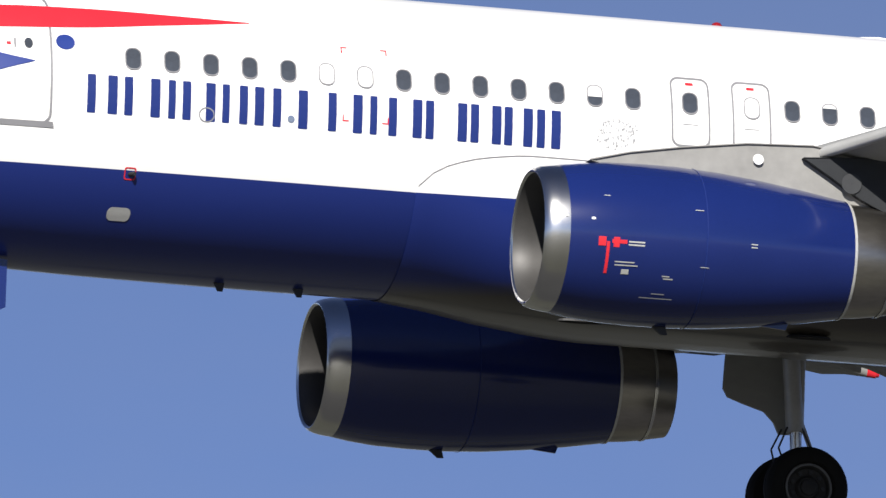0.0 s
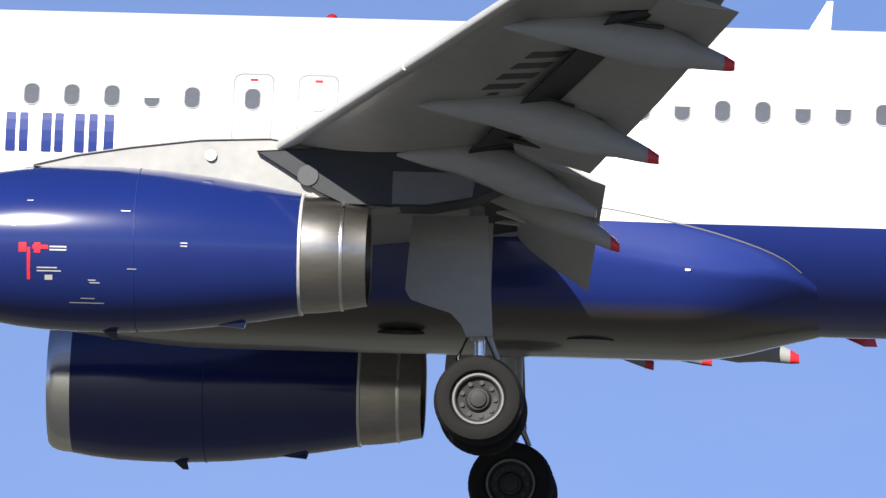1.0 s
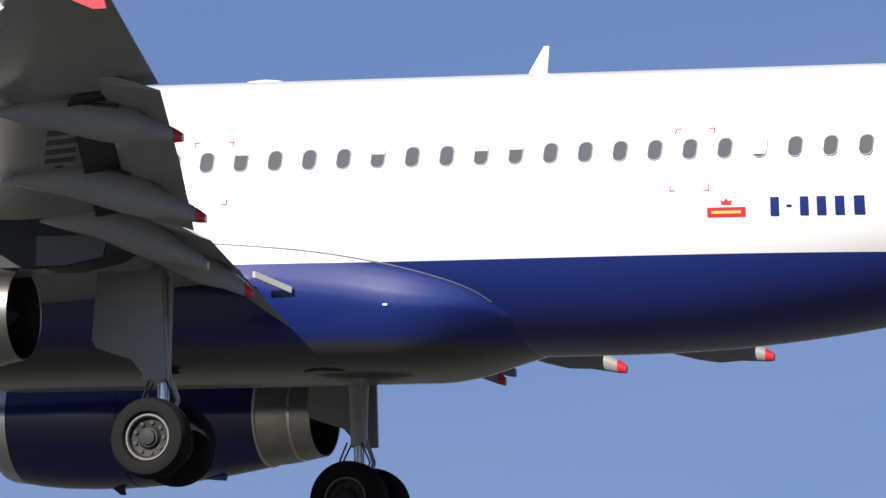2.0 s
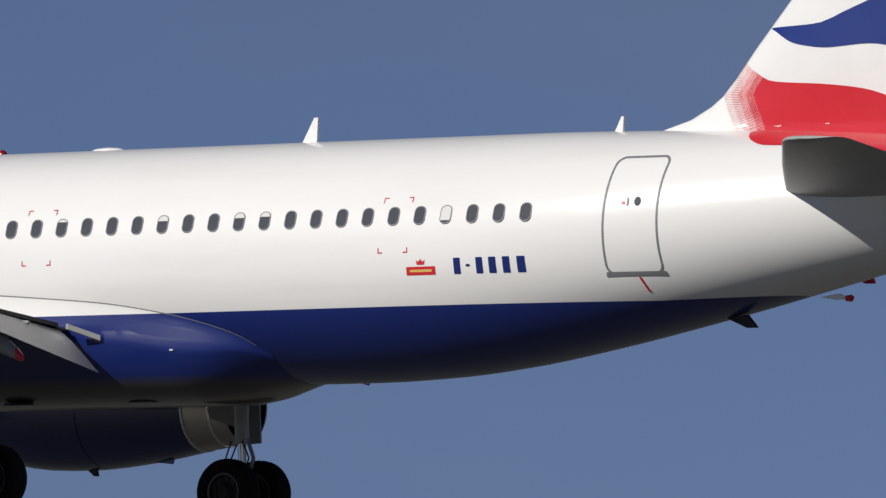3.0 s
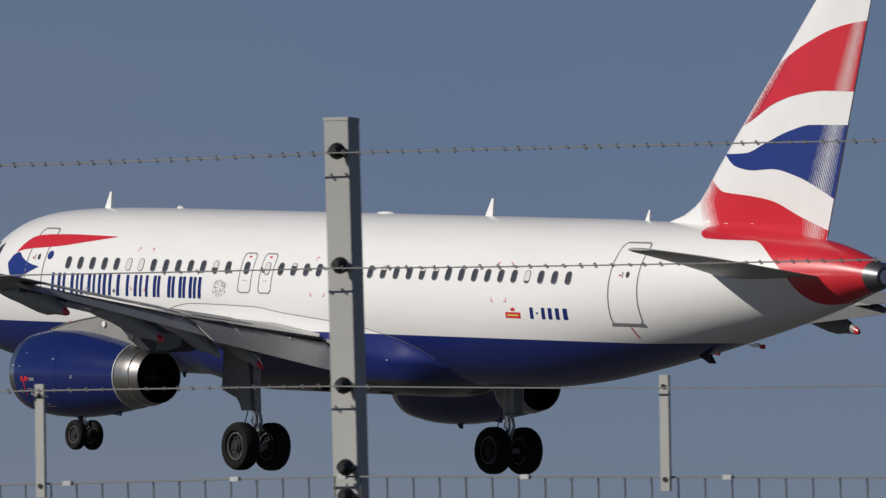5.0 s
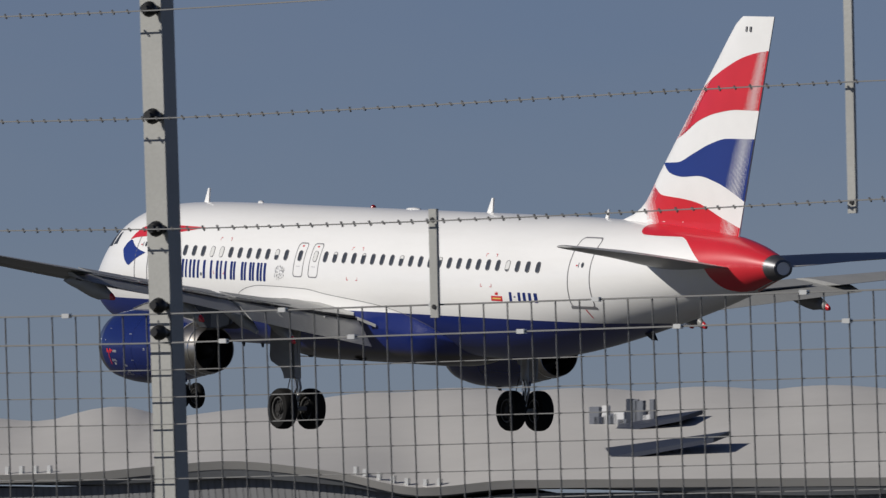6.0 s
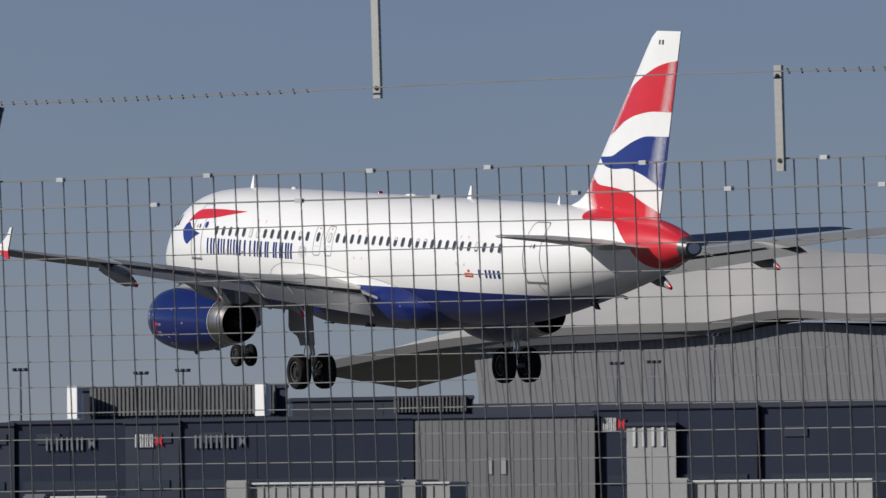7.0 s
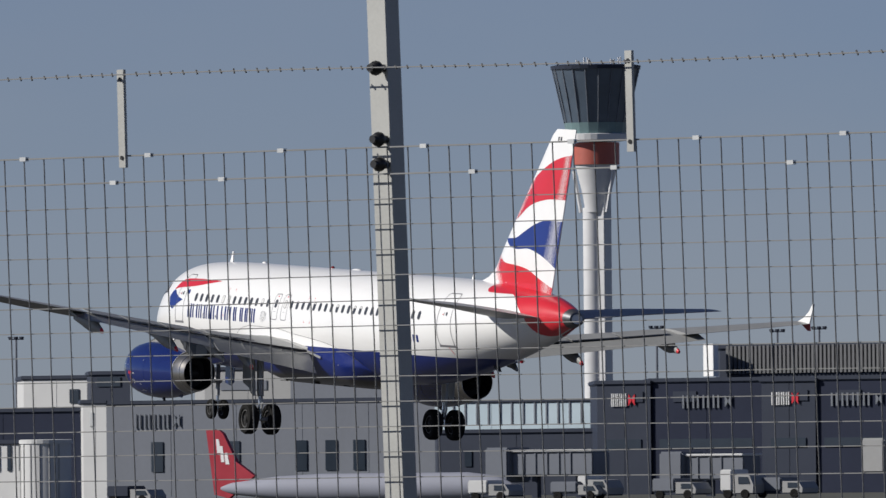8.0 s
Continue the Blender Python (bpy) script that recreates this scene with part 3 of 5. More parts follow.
def build_wheel(parent, x, y, z, r, w, name="wheel"):
    """A tyre with its rim, axle across the flight."""
    prof = [(-0.28 * w, 0.56 * r), (-0.46 * w, 0.64 * r), (-0.5 * w, 0.78 * r), (-0.44 * w, 0.92 * r), (-0.28 * w, 0.985 * r), (-0.1 * w, r), (-0.09 * w, 0.985 * r), (0.09 * w, 0.985 * r), (0.1 * w, r), (0.28 * w, 0.985 * r), (0.44 * w, 0.92 * r), (0.5 * w, 0.78 * r), (0.46 * w, 0.64 * r), (0.28 * w, 0.56 * r)]
    wh = part(name, lathe(prof, (x, y, z), "y", 40), M_TYRE, parent, "black rubber tyre", smooth=True)
    rim = [(-0.30 * w, 0.57 * r), (-0.36 * w, 0.54 * r), (-0.34 * w, 0.5 * r), (-0.2 * w, 0.46 * r), (-0.16 * w, 0.3 * r), (-0.28 * w, 0.24 * r), (-0.3 * w, 0.12 * r), (-0.3 * w, 0.005)]
    rim = rim + [(-u, q) for u, q in rim[::-1]]
    part("rim", lathe(rim, (x, y, z), "y", 32), M_RIM, wh, "pale metal wheel rim", smooth=True)
    for sgn in (-1, 1):
        part("rim_ring", lathe([(sgn * 0.33 * w, 0.585 * r), (sgn * 0.37 * w, 0.57 * r), (sgn * 0.37 * w, 0.53 * r), (sgn * 0.33 * w, 0.515 * r)], (x, y, z), "y", 32), M_RIMEDGE, wh, "bright rim edge", smooth=True)
        part("hub_cap", lathe([(sgn * 0.28 * w, 0.2 * r), (sgn * 0.36 * w, 0.18 * r), (sgn * 0.38 * w, 0.1 * r), (sgn * 0.38 * w, 0.004)], (x, y, z), "y", 20), M_RIM, wh, smooth=True)
    for k in range(9):
        a = 2 * math.pi * k / 9
        for sgn in (-1, 1):
            part("rim_bolt", tube((x + 0.38 * r * math.cos(a), y + sgn * 0.17 * w, z + 0.38 * r * math.sin(a)), (x + 0.38 * r * math.cos(a), y + sgn * 0.24 * w, z + 0.38 * r * math.sin(a)), 0.055 * r, 6), M_DARK, wh)
    return wh


def build_gear(plane):
    for s in (-1, 1):
        y = s * 3.8
        leg = part("main_gear_leg", tube((17.75, s * 3.85, -1.2), (17.88, y, -2.95), 0.13, 16), M_STRUT, plane, "grey main landing gear leg, lowered", smooth=True)
        part("piston", tube((17.88, y, -2.9), (17.92, y, -3.805), 0.085, 14), M_METAL, leg, smooth=True)
        part("axle", tube((17.92, y - 0.5, -3.805), (17.92, y + 0.5, -3.805), 0.07, 12), M_STRUT, leg, smooth=True)
        part("drag_stay", tube((17.95, y, -1.4), (17.95, y, -2.75), 0.05, 10), M_STRUT, leg, smooth=True)
        for a, b in (((17.98, y, -2.85), (18.12, y, -3.2)), ((18.12, y, -3.2), (17.95, y, -3.65))):
            part("torque_link", tube(a, b, 0.035, 8), M_STRUT, leg)
        for dx, dy in ((-0.12, 0.1), (0.12, -0.1), (-0.1, -0.12)):
            pts = [(17.83 + dx, y + dy, -2.9), (17.83 + 2.2 * dx, y + dy, -3.2), (17.85 + 1.2 * dx, y + dy * 2, -3.6)]
            bm = tube(pts[0], pts[1], 0.014, 6)
            tube(pts[1], pts[2], 0.014, 6, bm=bm)
            part("brake_hose", bm, M_BLACK, leg)
        door = [(16.97, -1.38), (17.95, -1.36), (18.06, -2.93), (17.72, -2.95), (17.64, -2.78), (17.5, -2.64), (17.2, -2.55), (16.97, -2.47), (16.9, -2.35), (16.92, -2.0)]
        bm = loft([[(x, s * (4.12 + 0.03 * (z + 1.4)), z) for x, z in door], [(x, s * (4.17 + 0.03 * (z + 1.4)), z) for x, z in door]])
        part("gear_door", bm, M_GREY, leg, "flat grey leg door")
        for dy in (-0.46, 0.46):
            build_wheel(plane, 17.92, y + dy, -3.805, 0.585, 0.43, "main_wheel")
    leg = part("nose_gear_leg", tube((5.0, 0, -1.9), (5.07, 0, -3.3), 0.085, 14), M_STRUT, plane, "thin nose landing gear leg, lowered", smooth=True)
    part("piston", tube((5.07, 0, -3.2), (5.1, 0, -3.82), 0.06, 12), M_METAL, leg, smooth=True)
    part("axle", tube((5.1, -0.3, -3.82), (5.1, 0.3, -3.82), 0.05, 10), M_STRUT, leg, smooth=True)
    part("drag_stay", tube((5.05, 0, -2.9), (4.1, 0, -2.0), 0.05, 10), M_STRUT, leg, smooth=True)
    for s in (-1, 1):
        build_wheel(plane, 5.1, s * 0.25, -3.83, 0.38, 0.22, "nose_wheel")
        part("nose_gear_door", slab([(4.75, -2.05), (5.6, -2.1), (5.6, -2.75), (5.3, -2.9), (4.75, -2.8)], s * 0.42, s * 0.45), M_BLUE, plane)
        part("taxi_light", lathe([(0, 0.02), (0.02, 0.09), (0.1, 0.07)], (4.93, s * 0.12, -2.75), n=14), M_CLIP, leg)


M_APU = surface("sooty_steel", (0.16, 0.16, 0.165), 0.4, 0.8, var=0.3, scale=6)
FIN_LE = curve([(1.8, 28.9), (2.05, 29.8), (2.42, 30.45), (3.0, 30.95), (4.15, 31.96), (6.76, 34.32), (7.4, 34.9), (7.62, 35.25)])
def fin_te(z):
    return 35.3 + (36.84 - 35.3) * (z - 1.57) / (7.62 - 1.57)


def fin_half(x, z):
    """Half thickness of the fin at a place."""
    le, te = FIN_LE(z), fin_te(z)
    u = min(1, max(0, (x - le) / (te - le)))
    return (te - le) * 0.05 * (2.97 * math.sqrt(u + 1e-4) - 1.26 * u - 3.52 * u * u + 2.84 * u**3 - 1.0 * u**4) * min(1.0, max(0.55, 0.55 + 0.45 * (z - 1.9))) + 0.012


def fin_patch(lo, hi, lift, s, n=26, rows=12, u0=0.0, u1=1.0, left=None, bm=None):
    """A painted patch on the fin between two height curves of x."""
    left = left or FIN_LE
    bm = bm or bmesh.new()
    grid = []
    for k in range(n + 1):
        u = u0 + (u1 - u0) * k / n
        col = []
        for j in range(rows + 1):
            # find x at chord fraction u on the curve's height
            z = 4.0
            for _ in range(12):
                x = left(z) + u * (fin_te(z) - left(z))
                z = lo(x) + (hi(x) - lo(x)) * j / rows
            x = left(z) + u * (fin_te(z) - left(z))
            col.append(bm.verts.new((x, s * (fin_half(x, z) + lift), z)))
        grid.append(col)
    for p, q in zip(grid, grid[1:]):
        for i in range(rows):
            bm.faces.new((p[i], p[i + 1], q[i + 1], q[i]))
    return bm


def build_tail(plane):
    us = [0, 0.004, 0.02, 0.06, 0.14, 0.26, 0.4, 0.55, 0.7, 0.85, 1.0]
    rings = []
    for z in [1.5, 1.8, 2.05, 2.25, 2.42, 2.7, 3.2, 4.15, 5.2, 6.3, 7.0, 7.4, 7.55, 7.62]:
        le, te = FIN_LE(z), fin_te(max(z, 1.57))
        pts = [(le + u * (te - le), z) for u in us]
        rings.append([(x, fin_half(x, max(z, 1.8)), z) for x, z in pts] + [(x, -fin_half(x, max(z, 1.8)), z) for x, z in pts[::-1]])
    fin = part("fin", loft(rings), M_WHITE, plane, "tall white fin with waving red and blue bands", smooth=True)
    r1t = curve([(33.1, 5.50), (33.6, 5.74), (34.0, 5.93), (34.61, 6.19), (35.47, 6.49), (36.1, 6.62), (36.7, 6.69)])
    r1b = curve([(31.8, 4.06), (32.59, 4.35), (33.32, 4.7), (34.2, 4.93), (35.2, 5.04), (36.3, 5.03)])
    bt = curve([(31.5, 3.52), (32.39, 3.55), (33.13, 3.79), (34.0, 4.09), (34.75, 4.24), (36.1, 4.25)])
    bb = curve([(31.5, 3.50), (32.03, 3.23), (32.67, 3.15), (33.43, 3.19), (34.33, 3.02), (34.98, 2.78), (35.7, 2.45)])
    r2t = curve([(30.9, 3.0), (31.2, 2.8), (31.56, 2.63), (32.59, 2.55), (33.36, 2.45), (34.39, 2.09), (35.5, 1.74)])
    r2b = curve([(30.3, 1.72), (31, 1.68), (33, 1.55), (35.5, 1.35)])
    LOW_LEFT = lambda z: max(30.5 + 0.5 * (2.46 - z), FIN_LE(max(z, 1.8)) + 0.02)
    for s in (-1, 1):
        part("red_upper_band", fin_patch(r1b, r1t, 0.006, s, u0=0.15), M_RED, fin, "waving red band")
        part("blue_band", fin_patch(bb, bt, 0.006, s, u0=0.02), M_NAVY_BAND, fin, "waving blue band")
        for lo, hi, u0, u1, count, left in ((r1b, r1t, 0.01, 0.15, 50, None), (r2b, r2t, 0.0, 0.13, 46, LOW_LEFT)):
            bm = bmesh.new()
            for k in range(count):
                for step, thick in ((0, 0.16), (1, 0.34), (2, 0.55), (3, 0.76)):
                    a, b = (k + 0.5 - thick / 2) / count, (k + 0.5 + thick / 2) / count
                    fin_patch(lambda x: lo(x) + (hi(x) - lo(x)) * a, lambda x: lo(x) + (hi(x) - lo(x)) * b, 0.006, s, 2, 1, u0 + (u1 - u0) * step / 4, u0 + (u1 - u0) * (step + 1) / 4, left, bm)
            part("fading_stripes", bm, M_RED, fin, "thin red stripes fading into white")["kind"] = "stuff"
        for lo, hi in ((r1b, r1t), (bb, bt), (r2b, r2t)):
            for k in range(15):
                u = 0.80 + 0.0125 * k
                w = 0.0005 + 0.0052 * max(0.0, 1 - abs(u - 0.895) / 0.1)
                part("printed_stripe", fin_patch(lo, hi, 0.009, s, 1, 10, u, u + w, LOW_LEFT if lo is r2b else None), M_WHITE, fin)
        part("red_lower_band", fin_patch(r2b, r2t, 0.006, s, u0=0.13, left=LOW_LEFT), M_RED, fin, "waving red band")
    part("tail_letter_bar", slab([(35.55, 7.2), (35.62, 7.2), (35.64, 7.34), (35.57, 7.34)], -0.13, -0.02), M_LINE, fin)
    part("tail_letter_bar", slab([(35.75, 7.2), (35.82, 7.2), (35.84, 7.34), (35.77, 7.34)], -0.13, -0.02), M_LINE, fin)
    # red paint over the tail cone
    xs = [31.32 + 0.105 * k for k in range(57)]
    low = curve([(31.3, 1.78), (31.5, 1.64), (31.9, 1.52), (32.7, 1.50), (33.45, 1.50), (33.75, 1.44), (34.04, 1.32), (34.4, 1.12), (34.73, 0.90), (35.05, 0.64), (35.25, 0.40), (35.6, 0.12), (35.9, 0.06), (36.3, 0.12), (37.3, 0.42)])
    for s in (-1, 1):
        part("red_tail_paint", band(xs, lambda x: max(low(x), BOT(x) + 0.002), lambda x: TOP(x), 0.009, s), M_RED, plane, "red tail cone paint", smooth=True)
    part("exhaust_ring", loft([[(x, WID(x) * k * math.cos(a), (TOP(x) + BOT(x)) / 2 + (TOP(x) - BOT(x)) / 2 * k * math.sin(a)) for a in [2 * math.pi * i / 32 for i in range(32)]] for x, k in ((37.15, 1.02), (37.6, 1.03), (37.62, 0.75), (37.3, 0.7))], cap=False), M_APU, plane, "dark metal tail exhaust", smooth=True)
    part("exhaust_hole", lathe([(37.5, 0.24), (37.45, 0.01)], (0, 0, 0.75), n=20), M_DARK, plane)
    for s in (-1, 1):
        rings = [foil((le, s * y, z), ch, t) for y, le, ch, z, t in ((0.6, 31.9, 4.0, 0.70, 0.10), (1.3, 32.55, 3.5, 0.76, 0.10), (3.5, 33.95, 2.45, 1.0, 0.10), (5.9, 35.55, 1.3, 1.19, 0.09), (6.15, 35.78, 1.08, 1.205, 0.08), (6.22, 36.06, 0.72, 1.21, 0.05))]
        part("tailplane", loft(rings), M_GREY2, plane, "grey tailplane", smooth=True)
    part("tail_bumper", slab([(30.55, -1.25), (30.95, -1.2), (31.15, -1.42), (30.95, -1.42)], -0.04, 0.04), M_DARK, plane)
    part("drain_mast", slab([(32.4, -0.95), (32.75, -0.9), (32.95, -0.98), (32.7, -1.0)], -0.04, 0.04), M_WHITE, plane)
    part("tail_beacon", tapered([(32.9, 0, -0.98), (33.0, 0, -0.98), (33.05, 0, -0.97)], [0.05, 0.06, 0.01], [0.05, 0.06, 0.01], 10), M_RED, plane)


def build_hull(plane):
    rings = []
    xs = [0.1, 0.16, 0.25, 0.4, 0.6, 0.83] + list(np.arange(1.1, 10, 0.25)) + list(np.arange(10, 24, 0.5)) + list(np.arange(24, 37.5, 0.4)) + [37.6]
    n = 96
    for x in xs:
        x = float(x)
        c, h, w = (TOP(x) + BOT(x)) / 2, (TOP(x) - BOT(x)) / 2, WID(x)
        rings.append([(x, w * math.cos(2 * math.pi * k / n), c + h * math.sin(2 * math.pi * k / n)) for k in range(n)])
    hull = part("fuselage", loft(rings), M_HULL, plane, "glossy white fuselage with a deep blue lower hull", smooth=True)
    # belly fairing round the wing root
    edge = curve([(10.88, -0.93), (11.1, -0.72), (11.34, -0.6), (11.8, -0.48), (12.48, -0.41), (15, -0.44), (16.3, -0.57), (17.6, -0.67), (19.1, -0.8), (20.4, -1.01), (21.1, -1.18), (21.7, -1.39), (22.15, -1.70)])
    square = curve([(10.88, 0.0), (11.6, 0.25), (12.5, 0.65), (14.0, 1.0), (18.5, 1.0), (20.4, 1.0), (21.0, 0.8), (21.6, 0.38), (22.15, 0.0)])   # how boxy the section is
    for s in (-1, 1):
        bm = bmesh.new()
        grid = []
        for x in np.linspace(10.88, 22.15, 58):
            x = float(x)
            a0 = math.asin((edge(x) + 0.12) / 2.05)
            a1 = -math.pi / 2
            col = []
            for k in range(27):
                v = (k / 26) ** 1.5
                a = a0 + (a1 - a0) * v
                d = 0.003 + 0.009 * min(1.0, (22.15 - x) / 1.2)
                k1 = min(1.0, v / 0.1)
                w = square(x) * k1 * k1 * (3 - 2 * k1)
                cs, sn = max(0.0, math.cos(a)), -math.sin(a)
                round_y, round_z = (1.975 + d) * cs, (2.05 + d) * sn
                full_y, full_z = 2.0 * cs ** 0.62, 2.36 * sn ** 0.72 if sn > 0 else 2.36 * sn
                col.append(bm.verts.new((x, s * (round_y + (full_y - round_y) * w), -0.12 - round_z - (full_z - round_z) * w)))
            grid.append(col)
        for p, q in zip(grid, grid[1:]):
            for i in range(26):
                bm.faces.new((p[i], p[i + 1], q[i + 1], q[i]))
        part("belly_fairing", bm, M_FAIR, plane, "bulging belly fairing, blue over stained grey", smooth=True)
        # dark joint along the fairing's upper edge
        xs2 = [float(x) for x in np.linspace(10.9, 21.95, 60)]
        part("fairing_joint", band(xs2, lambda x: edge(x) - 0.009, lambda x: edge(x) + 0.009, 0.016, s, 1), M_LINE, plane)
    for x0, x1, y in ((13.2, 13.7, -0.9), (16.3, 17.0, -1.0), (18.9, 19.4, -0.8), (17.4, 18.3, 0.7)):
        bm = lathe([(0, 0.16), (0.03, 0.15), (0.03, 0.01)], ((x0 + x1) / 2, y, -2.44), "z", 20)
        bmesh.ops.scale(bm, vec=(2.0, 0.7, 1), verts=bm.verts[:], space=Matrix.Translation((-(x0 + x1) / 2, -y, 2.44)))
        part("belly_inlet", bm, M_DARK, plane)
    # cabin windows on the port side
    shape = rounded(-0.115, 0.115, -0.165, 0.165, 0.1, 5)
    rim_in = rounded(-0.098, 0.098, -0.148, 0.148, 0.085, 5)
    xs = [6.9 + 0.533 * k for k in range(14)] + [14.63, 15.5] + [16.07 + 0.5315 * k for k in range(23)]
    blinds = {5: 0.0, 6: 0.0, 12: 0.45, 15: 0.0, 16 + 19: 0.15, 16 + 8: 0.7, 16 + 11: 0.72, 16 + 12: 0.75, 16 + 4: 0.85, 16 + 1: 0.8}
    lean = math.degrees(math.asin((0.5 + 0.12) / 2.05))
    pane_me = rim_me = None
    for i, x in enumerate(xs):
        yy = hull_y(x, 0.5)
        m = pose(x, -yy - 0.006, 0.5, -lean * 0.95, 0, math.degrees(math.atan((hull_y(x - 0.15, 0.5) - hull_y(x + 0.15, 0.5)) / 0.3)))
        if rim_me is None:
            bm = ring2d(shape, rim_in)
            for v in bm.verts:
                v.co.y = -0.004
            r = bmesh.ops.extrude_edge_only(bm, edges=bm.edges[:])
            for v in [e for e in r["geom"] if isinstance(e, bmesh.types.BMVert)]:
                v.co.y = 0.03
            rim = part("cabin_window", bm, M_LINE, plane, "dark oval cabin window")
            pane = part("pane", flat(rim_in), M_GLASS, rim)
            rim_me, pane_me = rim.data, pane.data
        else:
            rim = new("cabin_window", rim_me)
            rim.parent, rim["label"] = plane, "oval cabin window with its blind down" if i in blinds else "dark oval cabin window"
            pane = new("pane", pane_me)
            pane.parent = rim
        rim.matrix_basis = m
        pane.location = (0, 0.002, 0)
        if i in blinds:
            z0 = -0.146 + 0.29 * blinds[i]
            bl = part("blind", flat([(x2, max(z2, z0)) for x2, z2 in rim_in]), M_BLIND, rim)
            bl.location = (0, -0.002, 0)
    # exits, doors
    for x0, x1, z0, z1 in ((14.36, 14.91, -0.12, 0.88), (15.22, 15.77, -0.12, 0.88)):
        d = part("overwing_exit", conform(ring2d(rounded(x0, x1, z0, z1, 0.12), rounded(x0 + 0.03, x1 - 0.03, z0 + 0.03, z1 - 0.03, 0.1))), M_LINE, plane, "small exit outlined in grey")
        part("exit_label", conform(flat([(x0 + 0.22, 0.76), (x0 + 0.33, 0.76), (x0 + 0.33, 0.80), (x0 + 0.22, 0.80)])), M_RED, d)
        part("stencil_bar", conform(flat([(x0 + 0.16, 0.19), (x0 + 0.38, 0.19), (x0 + 0.38, 0.2), (x0 + 0.16, 0.2)])), M_LINE, d)
    for x0, x1, z0, z1, name in ((29.26, 30.31, -0.58, 1.40, "rear_door"), (4.95, 5.80, -0.5, 1.36, "front_door")):
        d = part(name, conform(ring2d(rounded(x0, x1, z0, z1, 0.16), rounded(x0 + 0.035, x1 - 0.035, z0 + 0.035, z1 - 0.035, 0.13)), 0.008, 0.14, -1, 0.4), M_LINE, plane, "closed white passenger door outlined in grey")
        part("sill", conform(flat([(x0 - 0.02, z0 - 0.03), (x1 + 0.04, z0 - 0.03), (x1 + 0.02, z0 + 0.05), (x0, z0 + 0.05)]), 0.012), M_LINE, d)
        xc = x0 + 0.62 * (x1 - x0)
        part("peephole", conform(flat([(xc + 0.06 * math.cos(a), 0.62 + 0.075 * math.sin(a)) for a in [2 * math.pi * k / 14 for k in range(14)]]), 0.01), M_GLASS, d)
        part("handle", conform(flat([(xc - 0.2, 0.55), (xc - 0.17, 0.55), (xc - 0.17, 0.68), (xc - 0.2, 0.68)]), 0.01), M_LINE, d)
        part("stencil_bar", conform(flat([(xc - 0.3, 0.58), (xc - 0.24, 0.58), (xc - 0.24, 0.62), (xc - 0.3, 0.62)]), 0.01), M_RED, d)
    part("red_strap", conform(flat([(29.81, -0.62), (29.85, -0.62), (29.92, -0.86), (29.88, -0.86)]), 0.01), M_RED, plane)
    # plain bars in place of the airline's name
    px = lambda p: 6.27 + (p - 155) * 0.00781
    letters = [(155, 208), (220, 283), (297, 310), (322, 380), (392, 405), (422, 466), (481, 543), (579, 640), (653, 666), (686, 746), (752, 826), (832, 887), (892, 943), (950, 993)]
    for k, (a, b) in enumerate(letters):
        for c, d, h in [(a, b, 1.0)] if b - a < 20 else [(a, a + 15, 1.0), (b - 17, b, 1.0)]:
            part("name_bar", conform(flat(rounded(px(c), px(d), -0.29, -0.29 + 0.53 * h, 0.015, 2))), M_NAVY, plane)
    for x0, x1, z0, z1 in ((26.34, 26.53, -0.5, -0.23), (26.58, 26.72, -0.38, -0.34), (26.78, 26.97, -0.5, -0.23), (27.03, 27.23, -0.5, -0.23), (27.3, 27.5, -0.5, -0.23), (27.58, 27.8, -0.5, -0.23)):
        d = flat(rounded(x0 + 0.02, x1 - 0.04, z0, z1, 0.012, 2))
        part("registration_bar", conform(d), M_NAVY, plane)
    part("red_plaque", conform(flat([(25.41, -0.5), (25.99, -0.5), (25.99, -0.36), (25.41, -0.36)])), M_RED, plane, "small red plaque")
    part("plaque_bar", conform(flat([(25.48, -0.45), (25.92, -0.45), (25.92, -0.41), (25.48, -0.41)]), 0.009), surface("plaque_yellow", (0.7, 0.5, 0.12), 0.5), plane)
    part("plaque_crest", conform(flat([(25.63, -0.33), (25.77, -0.33), (25.79, -0.25), (25.74, -0.28), (25.70, -0.23), (25.66, -0.28), (25.61, -0.25)])), M_RED, plane)
    # silver crest as a plain filigree of small lozenges
    rnd = random.Random(4)
    for k in range(170):
        u, w = rnd.uniform(-1, 1), rnd.uniform(-1, 1)
        if abs(u) * 0.4 + abs(w) > 1.05 or (abs(u) > 0.55 and w < -0.6):
            continue
        x, z, r = 13.6 + 0.28 * u, -0.03 + 0.22 * w, rnd.uniform(0.006, 0.018)
        part("crest_piece", conform(flat([(x - r, z), (x, z - r * 1.3), (x + r, z), (x, z + r * 1.3)])), M_SILVER, plane)
    # corner marks round the rescue panels
    def corners(x0, x1, z0, z1):
        for x, sx in ((x0, 1), (x1, -1)):
            for z, sz in ((z0, 1), (z1, -1)):
                part("corner_mark", conform(flat([(x, z), (x + sx * 0.09, z), (x + sx * 0.09, z + sz * 0.018), (x + sx * 0.018, z + sz * 0.018), (x + sx * 0.018, z + sz * 0.09), (x, z + sz * 0.09)])), M_RED, plane)
    corners(17.42, 18.03, -0.14, 0.82)
    corners(24.84, 25.44, -0.12, 0.82)
    corners(9.78, 10.42, -0.14, 0.92)
    # ribbon emblem at the nose
    xs = [4.3 + 0.1417 * k for k in range(31)]
    top = curve([(4.3, 0.76), (4.55, 1.0), (4.85, 1.13), (5.2, 1.17), (5.8, 1.19), (6.6, 1.2), (7.6, 1.19), (8.56, 1.175)])
